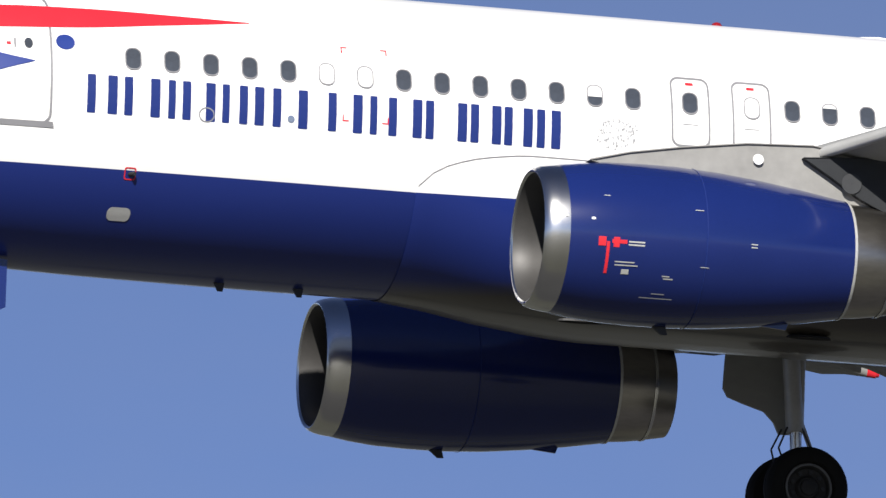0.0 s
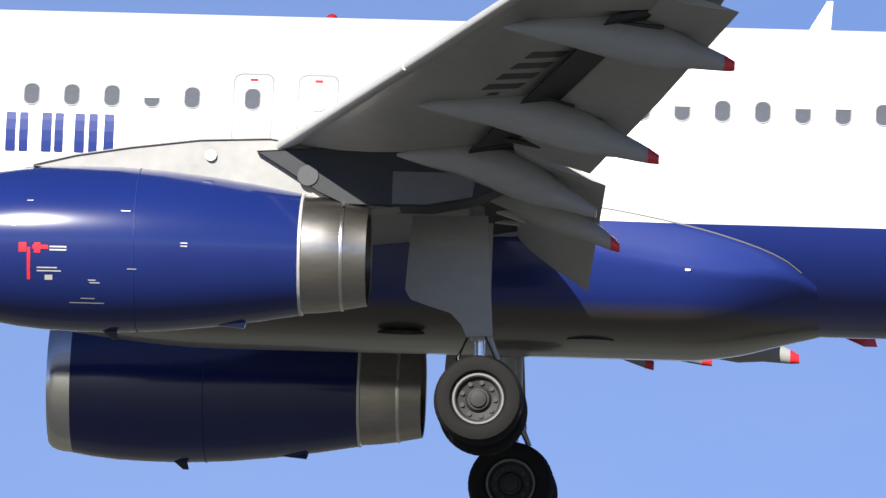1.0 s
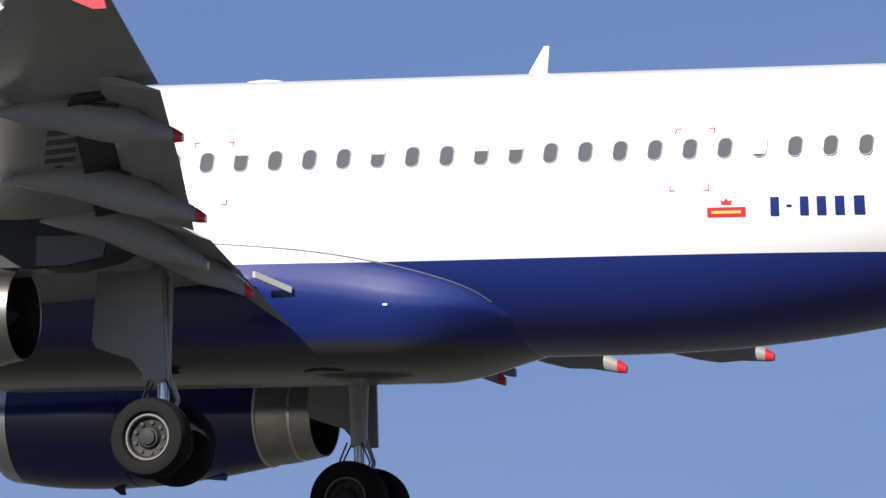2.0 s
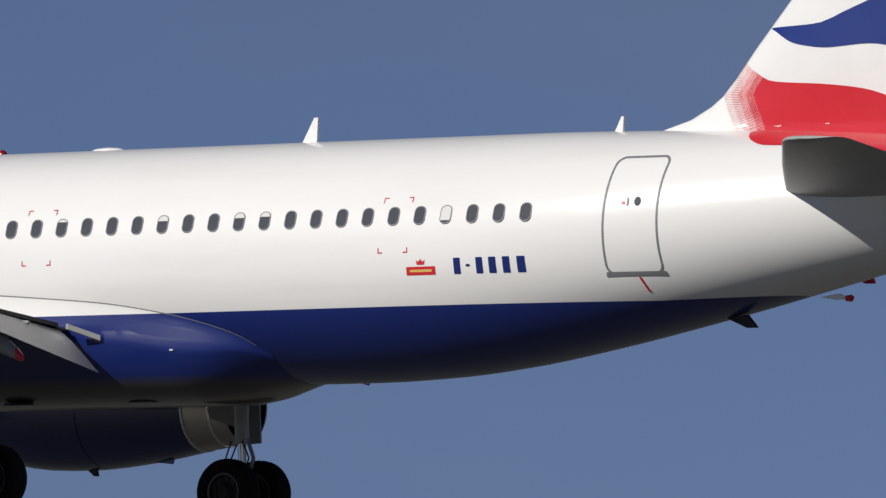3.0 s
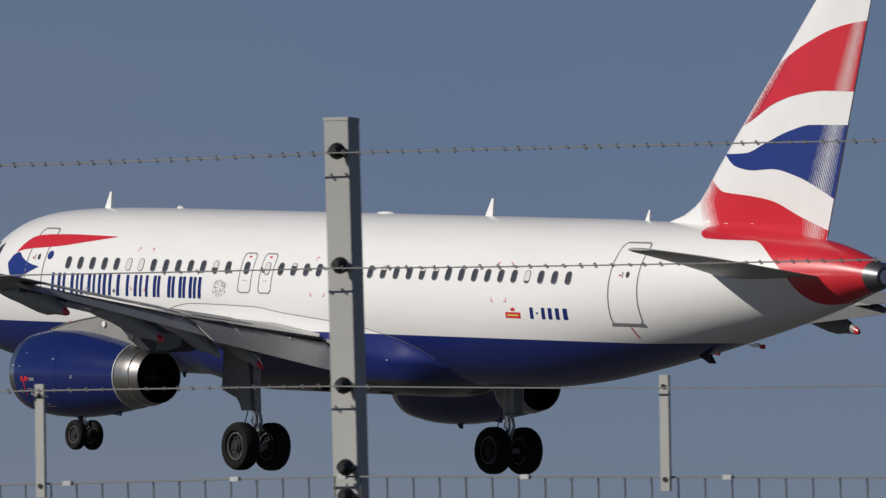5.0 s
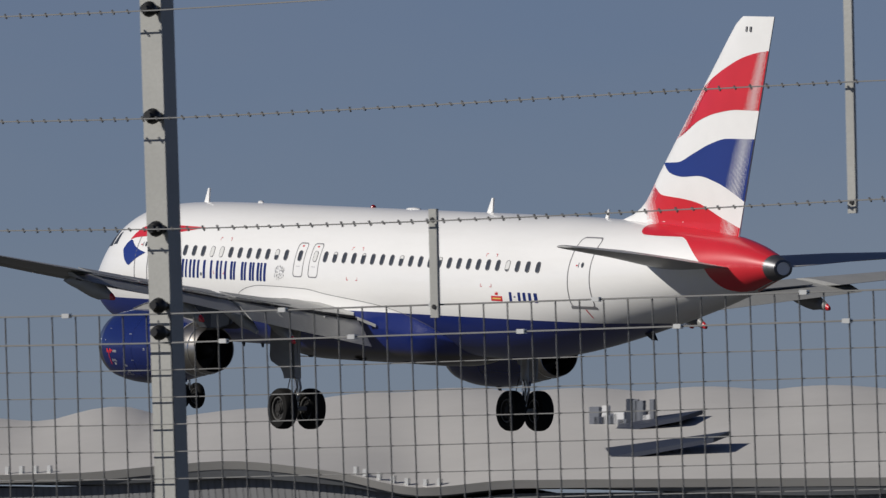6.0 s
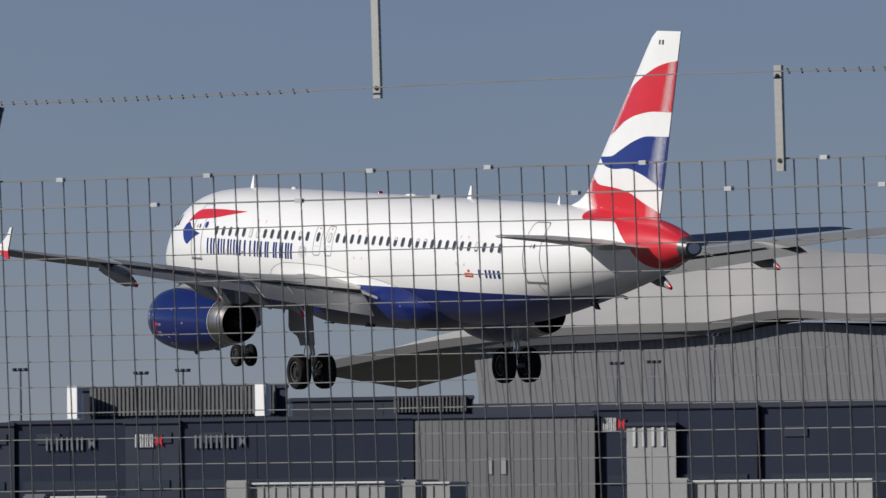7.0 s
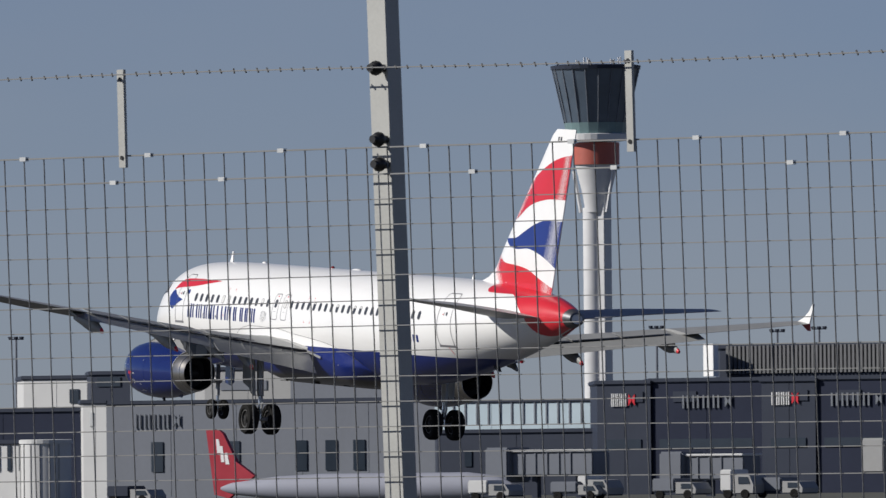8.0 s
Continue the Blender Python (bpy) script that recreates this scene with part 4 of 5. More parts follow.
    bot = curve([(4.3, 0.72), (4.6, 0.79), (5.1, 0.83), (6.2, 0.90), (7.3, 1.02), (8.56, 1.165)])
    part("red_ribbon", band(xs, bot, top, 0.007, -1, 8), M_RED, plane, "tapering red ribbon emblem", smooth=True)
    xs = [4.0 + 0.078 * k for k in range(21)]
    top = curve([(4.0, 0.45), (4.2, 0.66), (4.4, 0.72), (4.7, 0.58), (5.06, 0.46), (5.57, 0.372)])
    bot = curve([(4.0, 0.42), (4.25, 0.12), (4.55, -0.02), (4.75, 0.06), (5.06, 0.2), (5.57, 0.366)])
    part("blue_ribbon", band(xs, bot, top, 0.007, -1, 8), M_NAVY_BAND, plane, "tapering blue ribbon emblem", smooth=True)
    part("round_emblem", conform(flat([(5.98 + 0.13 * math.cos(a), 0.67 + 0.11 * math.sin(a)) for a in [2 * math.pi * k / 24 for k in range(24)]]), 0.007), M_NAVY_BAND, plane, "small round blue emblem")
    # service hatches and probes
    part("hatch", conform(flat(rounded(6.72, 7.04, -1.62, -1.46, 0.07)), 0.008), M_GREY2, plane)
    part("hatch_outline", conform(ring2d(rounded(6.86, 7.02, -1.12, -0.96, 0.03), rounded(6.875, 7.005, -1.105, -0.975, 0.025)), 0.008), M_RED, plane)
    part("probe", tube((6.93, -1.72, -1.04), (6.99, -1.82, -1.05), 0.03, 8), M_DARK, plane)
    part("static_port", conform(ring2d(rounded(7.8, 8.02, -0.30, -0.1, 0.1), rounded(7.815, 8.005, -0.285, -0.115, 0.09)), 0.009), M_LINE, plane)
    part("outflow_valve", conform(flat(rounded(9.02, 9.12, -0.22, -0.12, 0.05)), 0.01), M_METAL, plane)
    part("belly_mark", box((20.425, -1.812, -1.632), (20.495, -1.70, -1.605)), M_CLIP, plane)
    # cockpit glazing
    for s in (-1, 1):
        for x0, x1, z0, z1 in ((1.75, 2.28, 0.42, 0.86), (2.36, 2.86, 0.48, 0.98), (2.94, 3.3, 0.55, 0.95)):
            part("cockpit_window", conform(flat([(x0, z0), (x1, z0 + 0.03), (x1 + 0.02, z1), (x0 + 0.16, z1 - 0.08)]), 0.006, 0.1, s, 0.15), M_GLASS, plane, "dark cockpit window")
    # aerials on the crown
    for x, h, w in ((21.86, 0.42, 0.3), (28.27, 0.25, 0.17), (5.75, 0.42, 0.26)):
        z = TOP(x)
        part("blade_aerial", slab([(x, z - 0.03), (x + w, z - 0.03), (x + w * 1.05, z + 0.04), (x + w * 1.12, z + h), (x + w * 0.86, z + h)], -0.025, 0.025), M_WHITE, plane, "white blade aerial")
    part("dome", tapered([(17.4, 0, 1.92), (17.55, 0, 1.925), (17.8, 0, 1.93), (18.0, 0, 1.925), (18.12, 0, 1.92)], [0.02, 0.12, 0.16, 0.12, 0.02], [0.01, 0.045, 0.055, 0.045, 0.01]), M_WHITE, plane, smooth=True)
    part("dome", tapered([(8.9, 0, 1.92), (9.05, 0, 1.95), (9.2, 0, 1.92)], [0.02, 0.1, 0.02], [0.01, 0.05, 0.01]), M_WHITE, plane, smooth=True)
    part("beacon", lathe([(1.9, 0.085), (1.96, 0.08), (2.0, 0.05), (2.015, 0.005)], (15.5, 0, 0), "z", 16), M_LENS, plane, "red beacon", smooth=True)
    for x, y in ((8.5, -0.2), (9.6, -0.2)):
        part("belly_aerial", slab([(x, -2.14), (x + 0.16, -2.14), (x + 0.14, -2.27), (x + 0.07, -2.27)], y - 0.015, y + 0.015), M_DARK, plane)
    return hull


M_NAVY_BAND = surface("ribbon_blue_paint", (0.012, 0.033, 0.20), 0.32, var=0.06, coat=0.3)
airliner = thing("airliner", "white and blue twin-engined airliner landing with its gear down", "airliner")
build_hull(airliner)
for side_sign in (-1, 1):
    build_wing(airliner, side_sign)
    build_engine(airliner, side_sign)
build_gear(airliner)
build_tail(airliner)


# ---------------------------------------------------------------- perimeter fence
F_DIST, F_TURN = 20.5, 30.0           # its nearest distance from the eye, and the bearing of that foot
F_N = Vector((-math.sin(radians(F_TURN)), math.cos(radians(F_TURN)), 0))
F_T = Vector((-math.cos(radians(F_TURN)), -math.sin(radians(F_TURN)), 0))


def on_fence(s, z, off=0.0):
    return tuple(F_N * (F_DIST + off) + F_T * s + Vector((0, 0, z)))


def fence_s(az):
    return F_DIST * math.tan(radians(az - F_TURN))


POSTS = [(fence_s(50.80) - 6.2, 0.0), (fence_s(50.80) - 3.1, 0.0), (fence_s(50.80), 0.0), (fence_s(57.9), 0.035), (fence_s(64.08), 0.0), (fence_s(69.77), 0.0), (fence_s(69.77) + 3.36, -0.01), (fence_s(69.77) + 6.5, -0.01)]
LEVELS = [3.225, 3.025, 2.815]                 # three barbed strands
LEAN = 0.036                                  # posts lean along the fence


def fence_rise(s):
    for (a, u), (b, v) in zip(POSTS, POSTS[1:]):
        if a <= s <= b:
            return u + (v - u) * (s - a) / (b - a)
    return 0.0


def wire_mesh(rows, r, name, material, parent, label=""):
    """Straight wires, joined; rows of two ends."""
    vs, fs = [], []
    for p, q in rows:
        p, q = Vector(p), Vector(q)
        d = (q - p).normalized()
        a = d.orthogonal().normalized() * r
        b = d.cross(a)
        k = len(vs)
        for o in (p, q):
            vs += [tuple(o + a), tuple(o + b), tuple(o - a), tuple(o - b)]
        fs += [(k + i, k + (i + 1) % 4, k + 4 + (i + 1) % 4, k + 4 + i) for i in range(4)]
    me = bpy.data.meshes.new(name)
    me.from_pydata(vs, [], fs)
    me.materials.append(material)
    ob = new(name, me)
    ob.parent = parent
    if label:
        ob["label"] = label
    return ob


def build_fence():
    fence = thing("perimeter_fence", "tall galvanised mesh security fence topped with barbed wire", "fence")
    rnd = random.Random(7)
    top = 3.28
    for s, dz in POSTS:
        def bar(lo, hi, half, bm=None):
            rings = []
            for z in (lo, hi):
                ctr = s + 0.002 + LEAN * (z - 2.682)
                rings.append([on_fence(ctr + a * half, z + dz, b * half * 0.92 + 0.038) for a, b in ((-1, -1), (1, -1), (1, 1), (-1, 1))])
            return loft(rings, True, bm)
        post = part("post", bar(-0.3, top, 0.0235), M_GALV, fence, "square grey steel post")
        part("post_cap", bar(top, top + 0.006, 0.0245), M_GALV, post)
        for z in LEVELS + [2.672, 2.622]:
            c = s + LEAN * (z - 2.682)
            bm = bmesh.new()
            bmesh.ops.create_icosphere(bm, subdivisions=2, radius=0.0155, matrix=Matrix.Translation(on_fence(c - 0.012, z + dz, -0.008)))
            tube(on_fence(c - 0.012, z + dz, -0.028), on_fence(c - 0.012, z + dz, 0.03), 0.008, 10, bm=bm)
            part("insulator", bm, M_BLACK, post, "black wire insulator", smooth=True)
    s0, s1 = POSTS[0][0], POSTS[-1][0]
    # strands with barbs
    for li, z in enumerate(LEVELS):
        rows, knots = [], []
        n = int((s1 - s0) / 0.11)
        pts = []
        for k in range(n + 1):
            s = s0 + (s1 - s0) * k / n
            pts.append(on_fence(s, z + fence_rise(s) + 0.006 * math.sin(s * 2.1 + li) , -0.03))
        rows = list(zip(pts, pts[1:]))
        s = s0
        while s < s1:
            dense = math.sin(s * 1.3 + li * 2) > -0.75
            if dense:
                z1 = z + fence_rise(s) + 0.006 * math.sin(s * 2.1 + li)
                w = rnd.uniform(0.002, 0.0045)
                a = rnd.uniform(-0.8, 0.8)
                knots.append((on_fence(s - 0.004 * math.cos(a), z1 - w, -0.032), on_fence(s + 0.004 * math.cos(a), z1 + w, -0.028)))
            s += rnd.uniform(0.026, 0.036)
        strand = wire_mesh(rows, 0.0016, "barbed_wire", M_WIRE, fence, "dull twisted barbed wire strand")
        barbs = wire_mesh(knots, 0.0022, "barb_strip", M_WIRE, strand)
        barbs["kind"] = "stuff"
    # mesh bays
    cell_h = 0.0507
    # the weave runs on through the bays; its cells widen slowly along the fence
    count = [-240, 0, 19, 57, 90, 110, 240]
    along = [-0.16, 12.204, 13.193, 15.220, 16.977, 18.053, 25.1]
    lattice = [float(np.interp(k, count, along)) for k in range(-240, 241)]
    for (a, u), (b, v) in zip(POSTS, POSTS[1:]):
        vert = []
        for c in lattice:
            if not a <= c < b:
                continue
            j = rnd.uniform(-0.0018, 0.0018)
            knots = [(2.658, 0.0), (2.2, j), (1.7, -j), (0.9, j * 0.5), (0.03, 0.0)]
            row = [on_fence(c + LEAN * (z - 2.57) + q, z + fence_rise(c), 0.0) for z, q in knots]
            vert += list(zip(row, row[1:]))
        panel = wire_mesh(vert, 0.0015, "mesh_panel", M_WIRE, fence, "square welded wire mesh")
        hor = []
        for k in range(50):
            z = 2.552 - cell_h * k
            seg = 6
            sag = [rnd.uniform(-0.0015, 0.0015) for _ in range(seg)] + [0.0]
            sag[0] = 0.0
            for i in range(seg):
                p, q = a + (b - a) * i / seg, a + (b - a) * (i + 1) / seg
                hor.append((on_fence(p, z + sag[i] + fence_rise(p), 0.004), on_fence(q, z + sag[i + 1] + fence_rise(q), 0.004)))
        wire_mesh(hor, 0.0014, "weave", M_WIRE, panel)["kind"] = "stuff"
        for z, off in ((2.656, 0.0), (2.602, 0.5)):
            wire_mesh([(on_fence(a, z + u, -0.006), on_fence(b, z + v, -0.006))], 0.0021, "line_wire", M_WIRE, fence)
            k = 0
            while True:
                s = a + 0.2 + (k + off) * 0.36 + rnd.uniform(-0.05, 0.05)
                k += 1
                if s > b:
                    break
                c = Vector(on_fence(s, z + fence_rise(s), -0.01))
                bm = bmesh.new()
                rings = [[on_fence(s + dx, z + fence_rise(s) + dz, -0.012 + dd) for dx, dz in ((-0.008, -0.0042), (0.008, -0.0042), (0.008, 0.0042), (-0.008, 0.0042))] for dd in (0, 0.01)]
                part("wire_clip", loft(rings), M_CLIP, fence, "bright wire clip")
        # droppers between the strands
        for f, lo, hi in ((0.197, 2.632, 2.832), (0.494, 2.795, 3.24), (0.792, 2.632, 2.832)):
            s = a + (b - a) * f
            dz = fence_rise(s)
            rings = []
            for z in (lo, hi):
                ctr = s + LEAN * (z - 2.7) * 0.6
                rings.append([on_fence(ctr + p * 0.0085, z + dz, q * 0.004 - 0.012) for p, q in ((-1, -1), (1, -1), (1, 1), (-1, 1))])
            d = part("dropper", loft(rings), M_GALV, fence, "flat steel strand dropper")
            for z in (lo + 0.02, hi - 0.02):
                part("slot", tube(on_fence(s + LEAN * (z - 2.7) * 0.6, z + dz, -0.018), on_fence(s + LEAN * (z - 2.7) * 0.6, z + dz, -0.016), 0.0045, 8), M_BLACK, d)
    return fence


build_fence()


# ---------------------------------------------------------------- terminals beyond the runway
def spot(az, rng, z=0.0):
    a = radians(az)
    return Vector((-math.sin(a) * rng, math.cos(a) * rng, z))


def high(el, rng):
    return EYE[2] + rng * math.tan(radians(el))


TURN = radians(-32)                           # the buildings' fronts are turned towards the south


def site(az, rng):
    """The pose of a building that turns its front to the airfield's corner: x along the front, y into it."""
    return Matrix.Translation(spot(az, rng)) @ Matrix.Rotation(radians(az) + TURN, 4, "Z")


M_ROOF = surface("pale_roof_membrane", (0.49, 0.475, 0.45), 0.6, var=0.08, scale=0.05, fine=0.5)
M_SOFFIT = surface("grey_soffit", (0.15, 0.157, 0.167), 0.6, var=0.15, scale=0.1, fine=1)
M_FACADE = surface("grey_facade_panels", (0.135, 0.137, 0.142), 0.6, var=0.12, scale=0.12, fine=1.2, stretch=(1, 1, 0.2))
M_FINS = surface("pale_facade_fins", (0.155, 0.157, 0.161), 0.5, var=0.14, scale=0.2, random_tint=0.16)
M_SLATE = surface("slate_blue_cladding", (0.014, 0.019, 0.040), 0.5, var=0.2, scale=0.2, fine=2)
M_SLATE2 = surface("grey_blue_cladding", (0.033, 0.040, 0.060), 0.5, var=0.15, scale=0.2, fine=2)
for m in (M_SLATE, M_SLATE2):
    m.node_tree.nodes["Principled BSDF"].inputs["Specular IOR Level"].default_value = 0.2
M_CONC = surface("pale_concrete", (0.32, 0.32, 0.315), 0.8, var=0.15, scale=0.15, fine=2)
M_SHADE = surface("dark_window_glass", (0.03, 0.04, 0.055), 0.15, var=0.3, scale=0.4)
M_SIGN = surface("white_sign_ink", (0.75, 0.75, 0.74), 0.5)
M_SIGNGREY = surface("grey_sign_ink", (0.15, 0.165, 0.19), 0.5)
M_MID = surface("mid_grey_cladding", (0.135, 0.148, 0.176), 0.6, var=0.15, scale=0.2, fine=2)
M_PALE = surface("white_cladding", (0.56, 0.56, 0.55), 0.6, var=0.1, scale=0.4)
M_STEEL = surface("tower_steel", (0.62, 0.62, 0.62), 0.5, 0.0, var=0.15, scale=0.4)
M_CAB = surface("tower_cab_glass", (0.09, 0.12, 0.16), 0.12, var=0.25, scale=0.5, coat=0.5)


def px_x(az, az0, rng):
    t = math.tan(radians(az0 - az))
    return rng * t / (math.cos(TURN) - math.sin(TURN) * t)


def build_terminal():
    """The long terminal under a waving white roof."""
    az0, R = 62.5, 1450.0
    t = thing("terminal_building", "long grey terminal under a pale waving roof", "terminal", at=site(az0, R))
    xl, xr = px_x(67.3, az0, R), px_x(54.0, az0, R)
    eave = curve([(px_x(a, az0, R), high(e, R + px_x(a, az0, R) * math.sin(TURN))) for a, e in ((67.3, 0.63), (66.7, 0.735), (66.2, 0.78), (65.6, 0.795), (65.25, 0.845), (64.9, 0.825), (64.4, 0.835), (64.0, 0.868), (63.75, 0.885), (63.3, 0.842), (62.9, 0.768), (62.5, 0.80), (61.5, 0.805), (60.0, 0.81), (58.0, 0.80), (54.0, 0.8))])
    ridge = curve([(px_x(a, az0, R), high(e, R + 55 + px_x(a, az0, R) * math.sin(TURN))) for a, e in ((67.3, 0.64), (66.7, 0.80), (66.3, 0.93), (65.8, 1.06), (65.4, 1.115), (64.75, 1.06), (64.3, 1.115), (64.05, 1.08), (63.4, 1.15), (63.0, 1.19), (62.2, 1.19), (60.9, 1.20), (58, 1.19), (54, 1.18))])
    n, m = 150, 12
    bm = bmesh.new()
    grid = []
    for i in range(n + 1):
        x = xl + (xr - xl) * i / n
        col = []
        for j in range(m + 1):
            v = j / m
            z = eave(x) + (ridge(x) - eave(x)) * math.sin(v * math.pi / 2) ** 1.1 + 0.55 * abs(math.sin(x / 16.3 * math.pi)) * v
            y = -1.6 + 61.6 * v
            col.append(bm.verts.new((x - 0.625 * max(0, y), y, z)))
        col += [bm.verts.new((x - 68, 110, ridge(x) * 0.93)), bm.verts.new((x - 69, 112, ridge(x) * 0.93 - 1.2)), bm.verts.new((x, -0.9, eave(x) - 0.9))]
        grid.append(col)
    for p, q in zip(grid, grid[1:]):
        for k in range(len(p)):
            l = (k + 1) % len(p)
            f = bm.faces.new((p[k], p[l], q[l], q[k]))
            if k == len(p) - 2:
                f.material_index = 1
    bm.faces.new(grid[0]); bm.faces.new(grid[-1][::-1])
    roof = part("roof", bm, M_ROOF, t, "pale waving membrane roof", smooth=True)
    roof.data.materials.append(M_SOFFIT)
    # dark fascia under the eave
    rings = []
    for i in range(n + 1):
        x = xl + (xr - xl) * i / n
        w = 0.75 + 1.1 * math.sin(x / 24.0) ** 2
        rings.append([(x, -1.3, eave(x) - 0.1), (x, -0.3, eave(x) - w), (x, 4.0, eave(x) - w - 0.2), (x, 4.0, eave(x) - 0.6)])
    part("fascia", loft(rings), M_SOFFIT, t, "dark grey soffit band")
    # facade
    base = curve([(px_x(a, az0, R), high(0.455, R + px_x(a, az0, R) * math.sin(TURN))) for a in (67.3, 64, 60, 54)])
    fx0, fx1 = px_x(66.62, az0, R), xr
    rings = []
    for i in range(81):
        x = fx0 + (fx1 - fx0) * i / 80
        rings.append([(x, 1.0, 0), (x, 40.0, 0), (x, 40.0, eave(x) - 1.4), (x, 1.0, eave(x) - 1.4)])
    wall = part("wall", loft(rings), M_FACADE, t, "grey panelled facade")
    k, x = 0, fx0 + 0.6
    me = box((-0.36, 0.1, 0), (0.36, 0.2, 1.0))
    proto = bpy.data.meshes.new("facade_fin")
    me.to_mesh(proto); me.free()
    proto.materials.append(M_FINS)
    while x < px_x(59.5, az0, R):
        f = new("facade_fin", proto)
        f.parent = t
        z0, z1 = base(x), eave(x) - 1.5
        f.location, f.scale, f.rotation_euler = (x, 0.86, z0), (1, 1, max(0.5, z1 - z0)), (0, radians(-8), 0)
        x += 0.92
    rings = [[(x, -3, 0), (x, 2, 0), (x, 2, base(x)), (x, -3, base(x))] for x in (fx0 - 3, fx0 + 40, fx0 + 120, fx0 + 220, xr)]
    part("podium", loft(rings), M_SLATE2, t, "dark lower storey")
    rnd = random.Random(3)
    x = fx0
    while x < xr - 8:
        w = rnd.uniform(2.5, 7)
        part("window", box((x, -3.15, base(x) - 3.2), (x + w, -2.9, base(x) - 1.9)), M_SHADE if rnd.random() < 0.7 else M_PALE, t)
        x += w + rnd.uniform(0.8, 2.5)
    # glints of rooflights along the eave, put in as small bright boxes
    for a in (64.7, 64.64, 64.58, 64.52, 63.2, 63.16, 63.1, 63.04, 62.98, 62.9, 62.84):
        x = px_x(a, az0, R)
        part("rooflight_glint", box((x - 0.22, -1.0, eave(x) + 0.1), (x + 0.22, -0.5, eave(x) + 0.95)), M_CLIP, t)
    # roof plant well
    for a0, a1, e0, e1, y0, y1 in ((62.33, 61.8, 1.0, 1.055, 22, 27), (62.2, 61.67, 0.905, 0.955, 9, 13)):
        q = px_x((a0 + a1) / 2, az0, R) * math.sin(TURN)
        xa, xb = px_x(a0, az0, R) - 0.625 * y0, px_x(a1, az0, R) - 0.625 * y0
        za, rise = high(e0, R + y0 + q), (xb - xa) * 0.1
        low = [(xa + 1.5, y0, za - 0.7), (xb, y0, za + rise - 0.2), (xb - 0.3, y1, za + rise + 0.6), (xa - 0.9, y1, za + 0.5)]
        part("roof_well", loft([low, [(x, y, z + 0.5) for x, y, z in low]]), M_SLATE2, t, "dark plant well on the roof")
    for k in range(13):
        x = px_x(62.18, az0, R) + k * 0.62 - 15 + rnd.uniform(-0.2, 0.2)
        z, h, d = high(1.0, R + 24) + 0.06 * k, rnd.uniform(1.2, 3.4), rnd.uniform(0.3, 0.75)
        part("flue", box((x - d, 24, z), (x + d, 24 + d, z + h), bevel=0.05), (M_MID, M_SLATE2, M_STEEL)[k % 3 if k % 4 else 0], t)
    return t


build_terminal()


def lamp_mast(az, rng, el):
    z = high(el, rng)
    m = thing("lamp_mast", "thin grey apron lighting mast with a lamp crossbar", "lamp mast", "apron lighting masts", at=site(az, rng))
    part("mast", tube((0, 0, 0), (0, 0, z), 0.18, 8, 0.1), M_MID, m)
    part("crossbar", box((-0.8, -0.1, z - 0.12), (0.8, 0.1, z)), M_SLATE2, m)
    for x in (-0.65, 0, 0.65):
        part("lamp_head", box((x - 0.16, -0.25, z), (x + 0.16, 0.15, z + 0.2), bevel=0.03), M_SLATE2, m)


for az, rng, el in ((66.0, 1380, 0.62), (65.84, 1380, 0.625), (65.58, 1380, 0.74), (64.48, 1380, 0.66), (68.57, 1300, 0.62), (68.05, 1300, 0.6), (67.87, 1300, 0.61), (71.33, 1300, 0.6)):
    lamp_mast(az, rng, el)


def skewed(bm):
    """The pier's cross walls stand oblique to its fronts."""
    for v in bm.verts:
        v.co.x += 0.68 * min(0.0, -v.co.y)
    return bm


def pier_range(az, off=0.0):
    """Distance of the pier's straight front line at a bearing."""
    return R1 + off + px_x(az, 67.0, R1) * math.sin(TURN)


R1 = 1150.0


def build_block(name, label, category, az0, az1, el, rng, depth, material, openings=(), rail=False):
    """A plain building: walls, a roof slab proud of them, recessed openings given as bearings and elevations."""
    c = (az0 + az1) / 2
    t = thing(name, label, category, at=site(c, rng))
    x0, x1, z = px_x(az0, c, rng), px_x(az1, c, rng), high(el, rng)
    part("wall", skewed(box((x0, 0, 0), (x1, depth, z - 0.4))), material, t)
    part("roof", skewed(box((x0 - 0.2, -0.2, z - 0.4), (x1 + 0.2, depth + 0.3, z), bevel=0.08)), M_SLATE2, t)
    n = max(2, int((x1 - x0) / 7))
    for k in range(1, n):
        x = x0 + (x1 - x0) * k / n
        part("cladding_joint", box((x - 0.05, -0.03, 0.2), (x + 0.05, 0.02, z - 0.5)), material, t)
    for a, b, e0, e1, m in openings:
        part("opening", box((px_x(a, c, rng), -0.12, high(e0, rng)), (px_x(b, c, rng), 0.1, high(e1, rng))), m, t)
    if rail:
        for k in range(int((x1 - x0) / 2.4)):
            part("rail_post", box((x0 + 2.4 * k, 1, z), (x0 + 2.4 * k + 0.15, 1.15, z + 1.3)), M_SLATE2, t)
    return t, c


